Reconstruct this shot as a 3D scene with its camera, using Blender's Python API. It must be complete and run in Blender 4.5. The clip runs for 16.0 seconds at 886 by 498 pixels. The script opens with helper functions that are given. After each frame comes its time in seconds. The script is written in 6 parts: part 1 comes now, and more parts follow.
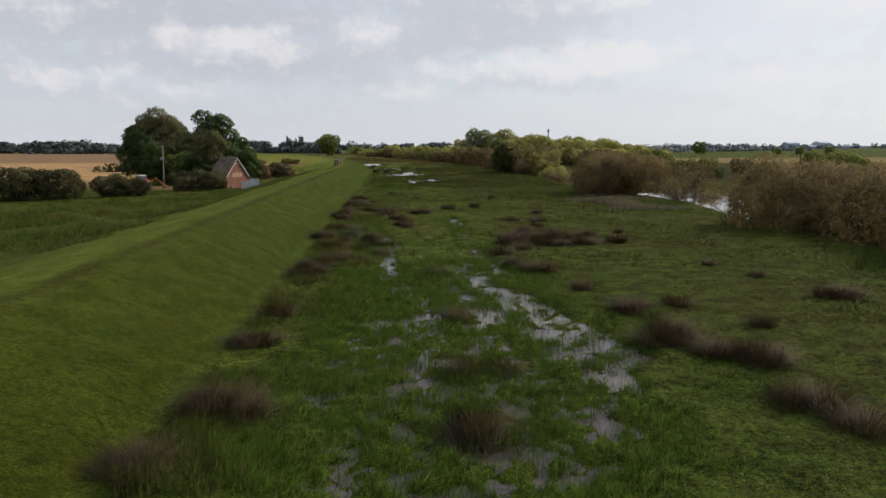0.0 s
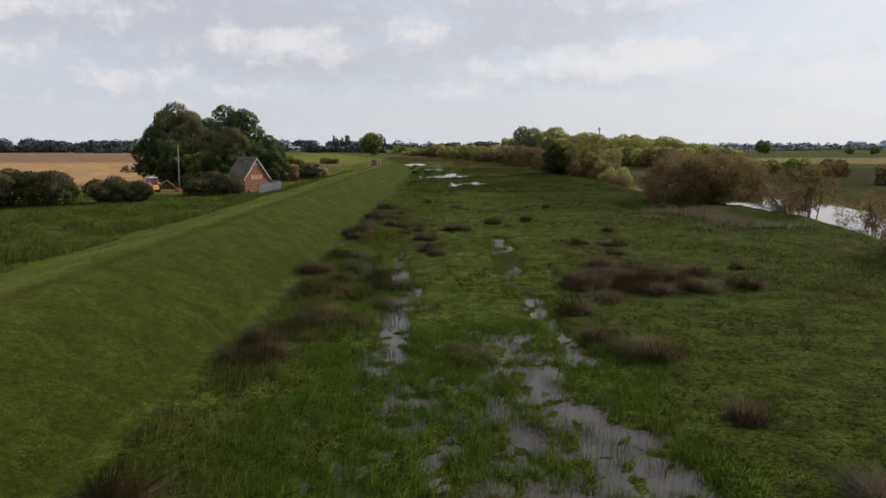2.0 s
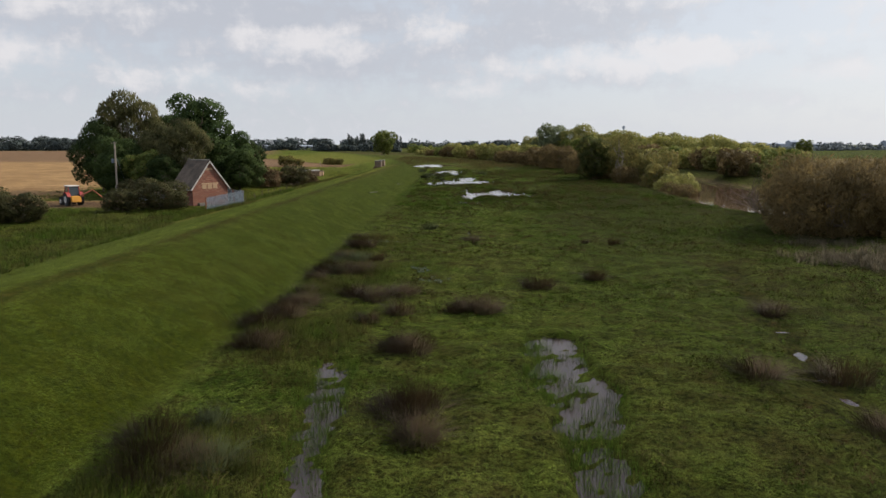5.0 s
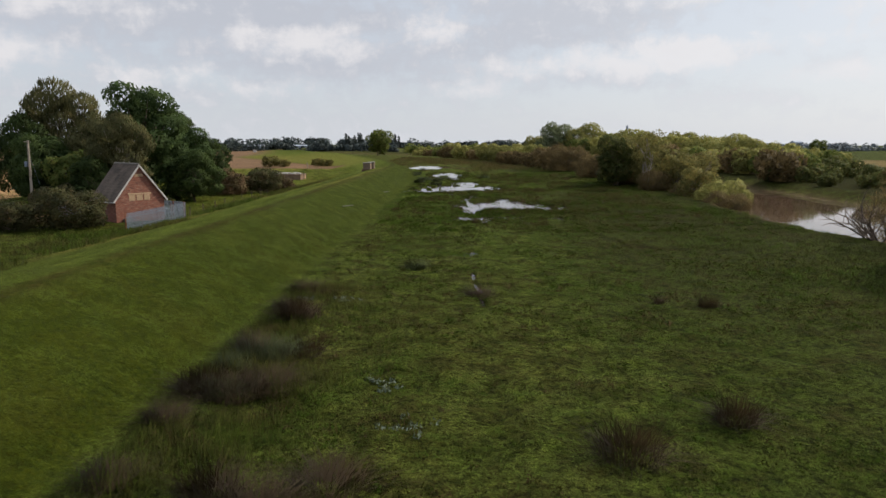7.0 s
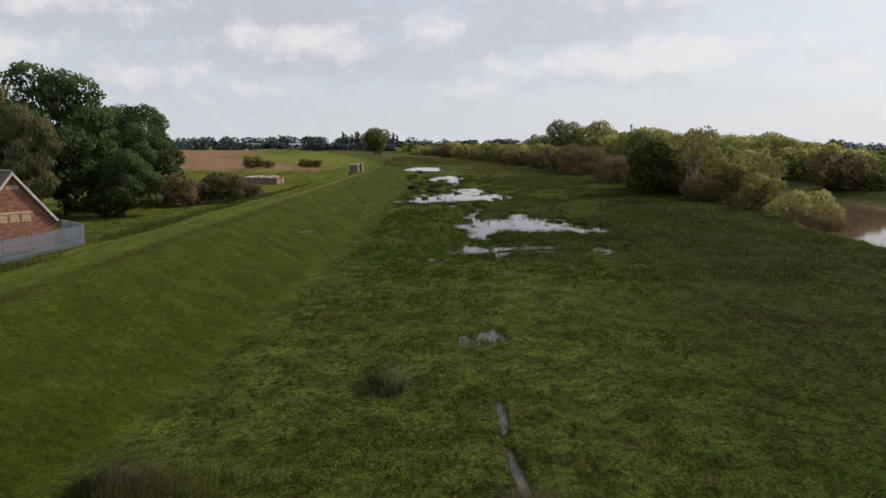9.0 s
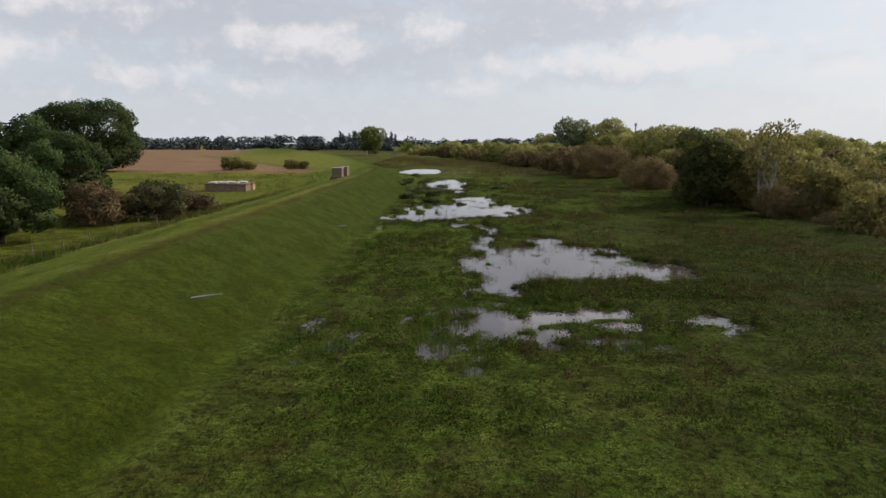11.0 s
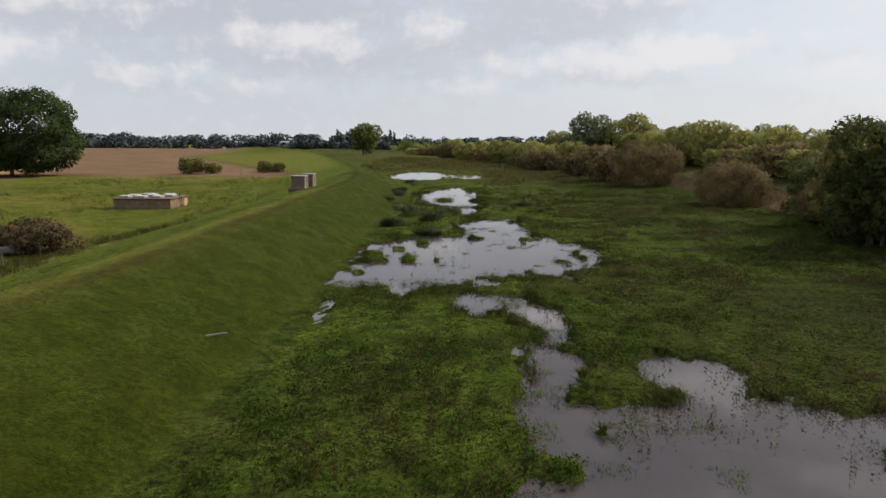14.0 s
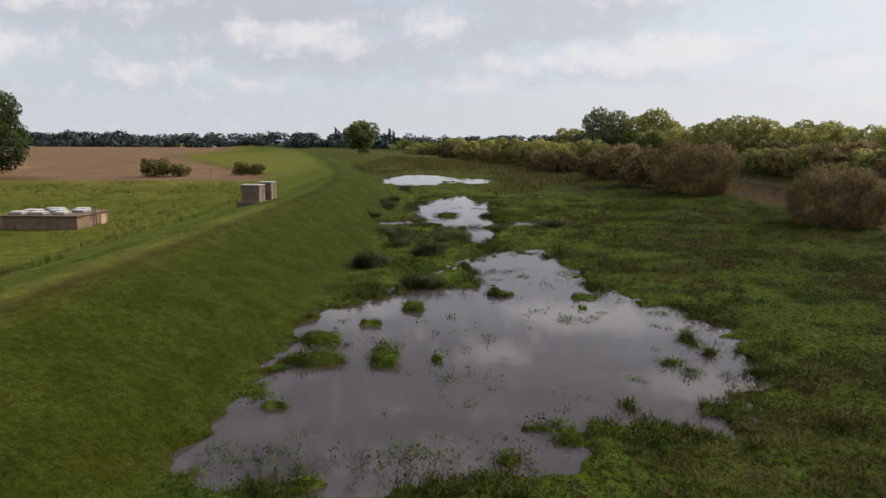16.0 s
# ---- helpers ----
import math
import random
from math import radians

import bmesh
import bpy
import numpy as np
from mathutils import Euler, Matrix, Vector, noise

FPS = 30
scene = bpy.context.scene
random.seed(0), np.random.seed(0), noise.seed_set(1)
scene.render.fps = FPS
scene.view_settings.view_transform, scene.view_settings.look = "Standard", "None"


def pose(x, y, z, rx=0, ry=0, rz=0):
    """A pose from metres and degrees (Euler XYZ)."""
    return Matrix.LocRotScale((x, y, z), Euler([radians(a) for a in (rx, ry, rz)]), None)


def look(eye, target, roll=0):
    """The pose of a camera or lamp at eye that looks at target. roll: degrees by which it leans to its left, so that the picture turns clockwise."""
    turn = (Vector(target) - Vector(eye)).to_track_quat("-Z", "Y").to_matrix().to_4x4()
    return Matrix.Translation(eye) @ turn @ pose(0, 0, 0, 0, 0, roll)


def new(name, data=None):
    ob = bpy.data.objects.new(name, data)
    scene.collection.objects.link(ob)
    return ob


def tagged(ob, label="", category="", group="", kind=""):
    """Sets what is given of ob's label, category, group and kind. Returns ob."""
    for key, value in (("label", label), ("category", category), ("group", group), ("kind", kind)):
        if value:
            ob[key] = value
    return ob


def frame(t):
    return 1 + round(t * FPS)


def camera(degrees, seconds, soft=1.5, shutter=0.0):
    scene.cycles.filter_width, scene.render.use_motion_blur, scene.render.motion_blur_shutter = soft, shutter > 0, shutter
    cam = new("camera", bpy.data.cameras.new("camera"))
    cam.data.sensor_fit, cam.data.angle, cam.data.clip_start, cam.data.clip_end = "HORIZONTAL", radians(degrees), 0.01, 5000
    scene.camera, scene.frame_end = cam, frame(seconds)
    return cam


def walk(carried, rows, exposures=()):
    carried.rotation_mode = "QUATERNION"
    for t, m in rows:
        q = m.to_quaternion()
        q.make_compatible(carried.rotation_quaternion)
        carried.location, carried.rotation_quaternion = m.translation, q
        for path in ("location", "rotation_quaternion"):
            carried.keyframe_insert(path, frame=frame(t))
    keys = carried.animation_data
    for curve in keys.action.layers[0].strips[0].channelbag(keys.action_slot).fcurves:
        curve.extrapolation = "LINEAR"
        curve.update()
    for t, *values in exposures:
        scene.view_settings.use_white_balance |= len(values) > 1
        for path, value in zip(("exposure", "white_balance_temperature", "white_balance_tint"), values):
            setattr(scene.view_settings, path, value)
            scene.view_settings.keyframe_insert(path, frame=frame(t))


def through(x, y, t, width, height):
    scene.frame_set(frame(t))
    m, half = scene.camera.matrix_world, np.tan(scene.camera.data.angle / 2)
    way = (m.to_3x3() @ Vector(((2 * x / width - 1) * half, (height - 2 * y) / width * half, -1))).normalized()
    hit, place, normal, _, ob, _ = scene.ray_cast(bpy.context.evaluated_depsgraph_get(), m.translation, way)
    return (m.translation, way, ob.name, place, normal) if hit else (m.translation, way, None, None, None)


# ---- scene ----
cam = camera(66.2, 16.0, 1.5, 0.15)
METRES, EYE, TILT, LEAN, TURN = 170.0, 8.25, 0.0, 0.0, -4.0
ROWS = [
    (0.0, 0.0, 0.0, 0.0, -0.02, -8.64, 0.13),
    (0.5, 0.0008, 0.0241, -0.0001, 0.28, -8.66, 0.13),
    (0.6, 0.001, 0.0295, -0.0001, 1.9, -8.66, 0.14),
    (0.7, 0.0012, 0.035, -0.0001, 2.9, -8.67, 0.14),
    (0.8, 0.0014, 0.0405, -0.0002, 3.5, -8.67, 0.15),
    (0.9, 0.0016, 0.046, -0.0002, 3.8, -8.68, 0.15),
    (1.0, 0.0017, 0.0514, -0.0002, 3.91, -8.68, 0.15),
    (1.5, 0.002, 0.078, -0.0004, 3.92, -8.7, 0.15),
    (2.0, 0.0018, 0.1077, -0.0006, 3.91, -8.7, 0.14),
    (2.5, 0.0013, 0.1356, -0.0006, 3.89, -8.72, 0.12),
    (3.0, 0.0003, 0.1664, -0.0006, 3.88, -8.74, 0.08),
    (3.5, -0.0008, 0.1954, -0.0005, 3.87, -8.76, 0.05),
    (4.0, -0.0025, 0.2274, -0.0003, 4.1, -8.8, 0.04),
    (4.1, -0.0029, 0.2337, -0.0003, 4.6, -8.8, 0.04),
    (4.2, -0.0033, 0.24, -0.0004, 5.15, -8.8, 0.03),
    (4.35, -0.0039, 0.2494, -0.0004, 5.38, -8.8, 0.03),
    (6.5, -0.0128, 0.3842, -0.0008, 5.36, -8.8, -0.04),
    (7.0, -0.0155, 0.4169, -0.0006, 5.33, -8.81, -0.09),
    (7.5, -0.0182, 0.4476, -0.0005, 5.31, -8.83, -0.1),
    (8.0, -0.0212, 0.4811, -0.0004, 5.29, -8.86, -0.13),
    (8.5, -0.0241, 0.5118, -0.0004, 5.27, -8.88, -0.19),
    (9.0, -0.0271, 0.545, -0.0002, 5.26, -8.9, -0.17),
    (11.5, -0.0429, 0.7064, -0.0008, 5.18, -8.97, -0.15),
    (12.0, -0.0462, 0.7398, -0.0009, 5.18, -9.0, -0.16),
    (12.5, -0.0493, 0.7706, -0.001, 5.18, -9.02, -0.17),
    (13.0, -0.0526, 0.8038, -0.0009, 5.19, -9.04, -0.19),
    (13.5, -0.0557, 0.8347, -0.0009, 5.19, -9.05, -0.19),
    (14.0, -0.059, 0.8682, -0.001, 5.21, -9.07, -0.19),
    (14.5, -0.0621, 0.8991, -0.0011, 5.21, -9.1, -0.2),
    (15.0, -0.0655, 0.9323, -0.0011, 5.21, -9.12, -0.23),
    (15.5, -0.0686, 0.9632, -0.0013, 5.22, -9.15, -0.2),
    (16.0, -0.072, 0.9967, -0.002, 5.23, -9.17, -0.2),
]
walk(cam, [(t, pose(0, 0, EYE, TILT, LEAN, TURN) @ pose(METRES * x, METRES * y, METRES * z, 90 + pitch, roll, yaw)) for t, x, y, z, yaw, pitch, roll in ROWS])


# ---- node helper ----
class Nodes:
    """A short way to write node trees."""

    def __init__(self, tree):
        self.tree = tree
        tree.nodes.clear()

    def put(self, kind, **given):
        n = self.tree.nodes.new(kind)
        for key, value in given.items():
            if key == "op":
                n.operation = value
            elif key == "blend":
                n.blend_type = value
            elif key == "data":
                n.data_type = value
            elif key == "clamped":
                n.use_clamp = value
            elif key == "attr":
                n.attribute_name = value
        return n

    def link(self, a, b):
        self.tree.links.new(a, b)

    def feed(self, socket, value):
        if isinstance(value, bpy.types.NodeSocket):
            self.tree.links.new(value, socket)
        elif value is not None:
            socket.default_value = value

    def math(self, op, a, b=None, c=None, clamped=False):
        n = self.put("ShaderNodeMath", op=op, clamped=clamped)
        for s, v in zip(n.inputs, (a, b, c)):
            self.feed(s, v)
        return n.outputs[0]

    def mix(self, fac, a, b, blend="MIX"):
        n = self.put("ShaderNodeMixRGB", blend=blend)
        for s, v in zip(n.inputs, (fac, a, b)):
            self.feed(s, v)
        return n.outputs[0]

    def noise(self, vector, scale, detail=4.0, rough=0.55, distortion=0.0):
        n = self.put("ShaderNodeTexNoise")
        self.feed(n.inputs["Vector"], vector)
        n.inputs["Scale"].default_value, n.inputs["Detail"].default_value = scale, detail
        n.inputs["Roughness"].default_value, n.inputs["Distortion"].default_value = rough, distortion
        return n.outputs[0]

    def ramp(self, fac, low, high):
        n = self.put("ShaderNodeMapRange")
        n.interpolation_type = "SMOOTHSTEP"
        for s, v in zip(n.inputs, (fac, low, high, 0.0, 1.0)):
            self.feed(s, v)
        return n.outputs[0]

    def attr(self, name):
        return self.put("ShaderNodeAttribute", attr=name).outputs["Fac"]


# ---- world and sun ----
SUN_AZ, SUN_EL = 62.0, 38.0  # degrees: azimuth clockwise from the way ahead (+y), height over the horizon
world = bpy.data.worlds.new("world")
scene.world = world
world.use_nodes = True
w = Nodes(world.node_tree)
sky = w.put("ShaderNodeTexSky")
sky.sky_type, sky.sun_disc = "NISHITA", False
sky.sun_elevation, sky.sun_rotation = radians(SUN_EL), radians(SUN_AZ)
sky.air_density, sky.dust_density, sky.ozone_density = 1.0, 1.5, 1.0
coord = w.put("ShaderNodeTexCoord").outputs["Generated"]
sep = w.put("ShaderNodeSeparateXYZ")
w.link(coord, sep.inputs[0])
rise = w.math("MAXIMUM", sep.outputs[2], 0.0)


# every direction as degrees to the right of the way ahead and degrees of height
DEG = 57.29578
azimuth = w.math("MULTIPLY", w.math("ARCTAN2", sep.outputs[0], sep.outputs[1]), DEG)
height = w.math("MULTIPLY", w.math("ARCSINE", sep.outputs[2]), DEG)


def sky_place(lift):
    c = w.put("ShaderNodeCombineXYZ")
    w.link(azimuth, c.inputs[0])
    w.feed(c.inputs[1], w.math("ADD", height, lift))
    return c.outputs[0]


def moved(vector, amount, scale):
    """The place pushed about by a coloured noise, so that cloud rims billow."""
    n = w.put("ShaderNodeTexNoise")
    w.link(vector, n.inputs["Vector"])
    n.inputs["Scale"].default_value, n.inputs["Detail"].default_value, n.inputs["Roughness"].default_value = scale, 5.0, 0.6
    push = w.put("ShaderNodeVectorMath", op="MULTIPLY_ADD")
    w.link(n.outputs["Color"], push.inputs[0])
    push.inputs[1].default_value = (amount * 2.2, amount, 0.0)
    w.link(vector, push.inputs[2])
    back_again = w.put("ShaderNodeVectorMath", op="SUBTRACT")
    w.link(push.outputs[0], back_again.inputs[0])
    back_again.inputs[1].default_value = (amount * 1.1, amount * 0.5, 0.0)
    return back_again.outputs[0]


def cloud_bank(vector, rows):
    """Soft heaps: middle azimuth and height, half width and half height in degrees, how thick."""
    total = 0.0
    for az, el, wide, tall, thick in rows:
        m = w.put("ShaderNodeMapping")
        m.vector_type = "TEXTURE"
        w.link(vector, m.inputs["Vector"])
        m.inputs["Location"].default_value, m.inputs["Scale"].default_value = (az, el, 0), (wide, tall, 1)
        g = w.put("ShaderNodeTexGradient")
        g.gradient_type = "SPHERICAL"
        w.link(m.outputs[0], g.inputs[0])
        total = w.math("MULTIPLY_ADD", g.outputs["Fac"], thick, total)
    return total


# grey undersides, and the sunlit heaps before and above them
GREY = [(-16, 10.4, 18, 3.0, 0.9), (-10, 6.4, 16, 2.2, 0.6), (9, 10.2, 11, 2.8, 1.3), (3, 8.0, 12, 1.6, 0.6), (14, 12.8, 12, 2.0, 0.9), (-31, 8.8, 11, 2.4, 0.6), (9, 5.2, 15, 1.5, 0.5), (-20, 8.5, 34, 9.0, 0.45), (-2, 20, 32, 6.5, 1.7), (22, 22, 15, 5.0, 1.0), (-26, 18, 14, 5.0, 0.8)]
WHITE = [(-12.4, 8.0, 8.5, 1.8, 1.1), (-30, 10.6, 11, 3.0, 0.9), (-34, 6.4, 8, 2.2, 0.9), (-25.8, 5.0, 2.6, 1.4, 0.9), (-21.4, 5.1, 3.4, 1.4, 1.0), (-1.8, 9.2, 3.6, 2.0, 1.1), (16, 11.2, 8, 1.4, 0.9), (18.6, 6.9, 5.4, 2.0, 1.4), (12.6, 6.5, 6.5, 1.8, 1.1), (5.5, 6.0, 7.5, 1.6, 0.8), (1, 4.4, 4.5, 1.2, 0.8), (-16, 4.4, 7.5, 1.1, 0.7), (30, 5.0, 12, 1.2, 0.7), (33, 10.5, 11, 2.4, 0.8), (26, 7.8, 8, 1.2, 0.6), (12, 14.6, 12, 1.7, 1.5), (-8, 13.8, 9, 1.8, 0.9), (-3, 29, 14, 5.0, 1.3), (24, 31, 14, 5.0, 1.1), (21, 19.0, 8, 1.8, 1.9), (33, 24, 7, 2.2, 1.6), (4, 17.5, 7, 1.5, 1.0), (-30, 27, 14, 5.0, 0.9)]
here = sky_place(0.0)
billow = moved(moved(here, 2.6, 0.33), 1.0, 1.1)
fine = w.noise(here, 0.5, 8.0, 0.6, 0.2)
streak = w.put("ShaderNodeMapping")
w.link(here, streak.inputs["Vector"])
streak.inputs["Scale"].default_value = (0.10, 0.42, 1.0)
broad = w.noise(streak.outputs[0], 1.0, 7.0, 0.58, 0.3)
grey = w.math("ADD", cloud_bank(billow, GREY), w.math("MULTIPLY", w.math("SUBTRACT", w.math("ADD", broad, w.math("MULTIPLY", fine, 1.0)), 0.94), 1.9))
white = w.math("ADD", cloud_bank(billow, WHITE), w.math("MULTIPLY", w.math("SUBTRACT", w.math("ADD", broad, w.math("MULTIPLY", fine, 1.3)), 1.16), 1.9))
far_haze = w.math("POWER", w.math("SUBTRACT", 1.0, rise), 16.0)
veil = w.mix(w.math("SUBTRACT", 0.72, w.math("MULTIPLY", w.ramp(rise, 0.2, 0.5), 0.40)), sky.outputs[0], (6.7, 7.15, 7.95, 1))
sunward = w.math("ADD", 1.0, w.math("MULTIPLY", w.ramp(height, 11.5, 14.0), 0.45))
both = w.mix(w.math("MULTIPLY", w.ramp(grey, -0.1, 1.0), 0.95), veil, w.mix(w.ramp(height, 13.5, 18.0), (5.2, 5.45, 6.1, 1), (3.7, 4.0, 4.7, 1)))
both = w.mix(w.math("MULTIPLY", w.ramp(white, -0.05, 1.15), 0.85), both, w.mix(1.0, (8.2, 8.0, 8.15, 1), sunward, "MULTIPLY"))
both = w.mix(w.math("MULTIPLY", far_haze, 0.62), both, (6.7, 6.95, 7.4, 1))
toward = w.put("ShaderNodeVectorMath", op="DOT_PRODUCT")
w.link(coord, toward.inputs[0])
toward.inputs[1].default_value = (math.sin(radians(SUN_AZ)), math.cos(radians(SUN_AZ)), 0.35)
glow = w.math("POWER", w.math("MAXIMUM", toward.outputs[1], 0.0), 3.0)
both = w.mix(w.math("MULTIPLY", glow, 0.42), both, (9.2, 9.3, 9.5, 1))
overhead = w.math("ADD", 1.0, w.math("MULTIPLY", w.ramp(rise, 0.44, 0.85), 1.6))
both = w.mix(1.0, both, overhead, "MULTIPLY")
back = w.put("ShaderNodeBackground")
w.link(both, back.inputs[0])
back.inputs[1].default_value = 0.1
out = w.put("ShaderNodeOutputWorld")
w.link(back.outputs[0], out.inputs[0])

sun = new("sun", bpy.data.lights.new("sun", "SUN"))
sun.data.energy, sun.data.angle, sun.data.color = 3.9, radians(4.0), (1.0, 0.91, 0.78)
sd = Vector((math.sin(radians(SUN_AZ)) * math.cos(radians(SUN_EL)), math.cos(radians(SUN_AZ)) * math.cos(radians(SUN_EL)), math.sin(radians(SUN_EL))))
sun.matrix_world = look(sd * 200, (0, 0, 0))
scene.view_settings.exposure = 0.0


# ---- number noise for shapes ----
def lattice(ix, iy, seed):
    h = np.sin(ix * 127.1 + iy * 311.7 + seed * 74.7) * 43758.5453
    return h - np.floor(h)


def vnoise(x, y, scale, seed=0):
    """Smooth noise from 0 to 1 with features of the given size."""
    x, y = np.asarray(x, float) / scale, np.asarray(y, float) / scale
    ix, iy = np.floor(x), np.floor(y)
    fx, fy = x - ix, y - iy
    fx, fy = fx * fx * (3 - 2 * fx), fy * fy * (3 - 2 * fy)
    a, b = lattice(ix, iy, seed), lattice(ix + 1, iy, seed)
    c, d = lattice(ix, iy + 1, seed), lattice(ix + 1, iy + 1, seed)
    return (a * (1 - fx) + b * fx) * (1 - fy) + (c * (1 - fx) + d * fx) * fy


def fbm(x, y, scale, seed=0, octaves=3):
    total, amp, norm = 0, 1.0, 0
    for k in range(octaves):
        total, norm = total + amp * vnoise(x, y, scale / 2 ** k, seed + k * 13), norm + amp
        amp *= 0.5
    return total / norm


def step(a, b, v):
    v = np.clip((v - a) / (b - a), 0, 1)
    return v * v * (3 - 2 * v)


def slope(a, b, v, soft):
    """An even slope from 0 at a to 1 at b with rounded ends."""
    return sum(np.clip((v + soft * k - a) / (b - a), 0, 1) for k in (-1, -0.6, -0.25, 0.25, 0.6, 1)) / 6


# ---- plan of the land ----
def toe(y):
    """Where the flood bank meets the marsh: straight, then curving away."""
    y = np.asarray(y, float)
    k = np.clip(y - 224, 0, 58)
    return -6.8 - 0.0019 * k * k - 0.22 * np.clip(y - 282, 0, None) - 0.00022 * np.clip(y - 282, 0, 700) ** 2


def toe_lean(y):
    y = np.asarray(y, float)
    return np.sqrt(1 + (0.0038 * np.clip(y - 224, 0, 58) + 0.00044 * np.clip(y - 282, 0, 700)) ** 2)


def river_middle(y):
    y = np.asarray(y, float)
    return 48 - 0.0012 * np.clip(y - 300, 0, 260) ** 2 - 0.62 * np.clip(y - 560, 0, None) + 0.0011 * np.clip(90 - y, 0, 400) ** 2 + 4.5 * np.exp(-((y - 95) / 20) ** 2) - 1.8 * np.exp(-((y - 145) / 18) ** 2)


# ponds and puddles: middle x, y, half sizes
PONDS = [(-3.3, 191, 3.7, 7.4), (3.0, 197, 6.8, 9.0), (3.8, 209, 2.9, 9.5), (-4.0, 197, 3.0, 5.0), (0.0, 188.4, 3.4, 4.6), (1.4, 181.2, 1.8, 2.8), (3.6, 179.2, 1.2, 3.2), (4.5, 176.4, 0.9, 2.6), (3.8, 171, 1.1, 3.6), (3.1, 167, 0.9, 3.6),
         (8.3, 161, 5.8, 7.6), (3.3, 159.6, 2.2, 4.6), (13.6, 157.2, 2.7, 3.6), (8.4, 170.6, 1.5, 2.6), (4.2, 156.5, 2.0, 5.0), (3.6, 150.4, 1.9, 4.2), (4.8, 145, 3.1, 4.2), (7.7, 145.3, 2.2, 3.2), (12.8, 144.6, 1.7, 1.7),
         (-1.0, 248, 4.4, 16.0), (0.4, 234, 7.6, 2.6), (1.6, 227, 1.4, 5.6), (-7.5, 304, 6.8, 18.0), (2.6, 302, 4.4, 9.0)]
ISLES = [(8.4, 152.1, 3.2, 1.2), (12.7, 151.2, 3.6, 1.4), (-5.9, 195.7, 0.8, 0.6), (-5.2, 193.3, 1.1, 0.8), (-3.0, 193.7, 0.5, 1.0), (-2.4, 201.3, 0.7, 1.1), (-4.1, 198.2, 0.5, 0.4), (1.8, 204.2, 0.6, 0.5), (-5.0, 185.2, 0.4, 0.35), (-3.7, 184.4, 0.8, 0.45),
         (0.9, 185.7, 0.4, 0.5), (4.8, 189.4, 0.4, 0.5), (-5.8, 189.1, 0.6, 0.4), (2.0, 187.7, 0.9, 0.4), (1.4, 184.6, 2.4, 0.6), (-1.6, 241, 1.4, 2.0), (-2.8, 231.6, 1.2, 1.0), (4.4, 235.5, 1.2, 1.2)]
# wet streaks in the grass: from x, y to x, y, half width, how wet
WET = [(4.8, 41.5, 8.6, 25.0, 1.3, 0.92), (6.4, 36, 7.6, 22, 1.2, 0.7), (3.6, 38, 4.4, 26, 0.55, 0.75), (-0.8, 48, 1.7, 32, 0.5, 0.7), (1.7, 32, 1.0, 20, 0.7, 0.66), (-3.6, 25.5, 1.0, 24.5, 1.2, 0.55), (3.0, 40, 2.0, 18, 6.0, 0.42),
       (-0.5, 56, -0.6, 42, 0.8, 1.0), (6.3, 53, 7.0, 43, 0.6, 0.9), (4.5, 46, 4.5, 36, 2.6, 0.55), (-2.3, 74, -1.2, 62, 0.6, 0.62), (-1.2, 62, -0.5, 54, 0.55, 0.75), (5.9, 77, 6.2, 69, 1.1, 1.0), (6.2, 69, 6.0, 60, 0.8, 0.55),
       (8.5, 63, 8.8, 58, 0.3, 0.85), (5.5, 55, 6.6, 53, 0.5, 0.75), (-2.0, 58, -2.0, 48, 1.2, 0.5), (3.0, 120.3, 3.2, 121.6, 0.8, 0.7),
       (-5.7, 140, -5.0, 145.5, 0.5, 0.66), (-4.6, 139, -2.8, 143, 0.8, 0.62), (-1.8, 143.4, -0.5, 146.4, 0.5, 0.58), (0.2, 140, 1.2, 147, 1.2, 0.60), (2.0, 138, 2.2, 146, 0.8, 0.55), (7.0, 141.2, 10, 141.4, 0.8, 0.55), (-6.0, 177, -6.1, 182, 0.3, 0.8),
       (2.9, 166, 3.4, 174, 0.7, 0.66), (9.5, 166, 9.0, 171, 1.8, 0.5), (-4.0, 203, 0.0, 214, 1.0, 0.5)]


def blob(x, y, rows, wobble=0.22, seed=3):
    """Below 1 inside the ellipses, ragged at the rim."""
    x, y = np.asarray(x, float), np.asarray(y, float)
    rough = (fbm(x, y, 3.2, seed, 4) - 0.5) * 2 + (fbm(x, y, 1.0, seed + 5, 2) - 0.5) * 1.3
    d = np.full(np.broadcast(x, y).shape, 9.0)
    for cx, cy, a, b in rows:
        e = np.sqrt(((x - cx) / a) ** 2 + ((y - cy) / b) ** 2)
        d = np.minimum(d, e + rough * (wobble + 0.35 / max(a, 1)))
    return d


def soaked(x, y):
    """How wet the grass stands, from 0 to 1, along the streaks."""
    x, y = np.asarray(x, float), np.asarray(y, float)
    wander = (fbm(x, y, 2.4, 5, 3) - 0.5) * 1.6
    s = np.zeros(np.broadcast(x, y).shape)
    for ax, ay, bx, by, w, deep in WET:
        dx, dy = bx - ax, by - ay
        t = np.clip(((x - ax) * dx + (y - ay) * dy) / (dx * dx + dy * dy), 0, 1)
        d = np.hypot(x - ax - t * dx, y - ay - t * dy) / w + wander * min(1.0, 0.4 + 0.5 / w)
        s = np.maximum(s, deep * (1 - step(0.55, 1.45, d)))
    return s


def lawn(x, y):
    """Where short bright turf lies between the weeds, round the ponds."""
    x, y = np.asarray(x, float), np.asarray(y, float)
    return step(0.44, 0.56, vnoise(x, y, 3.0, 115) * 0.5 + vnoise(x, y, 1.1, 116) * 0.5) * step(147, 176, y)


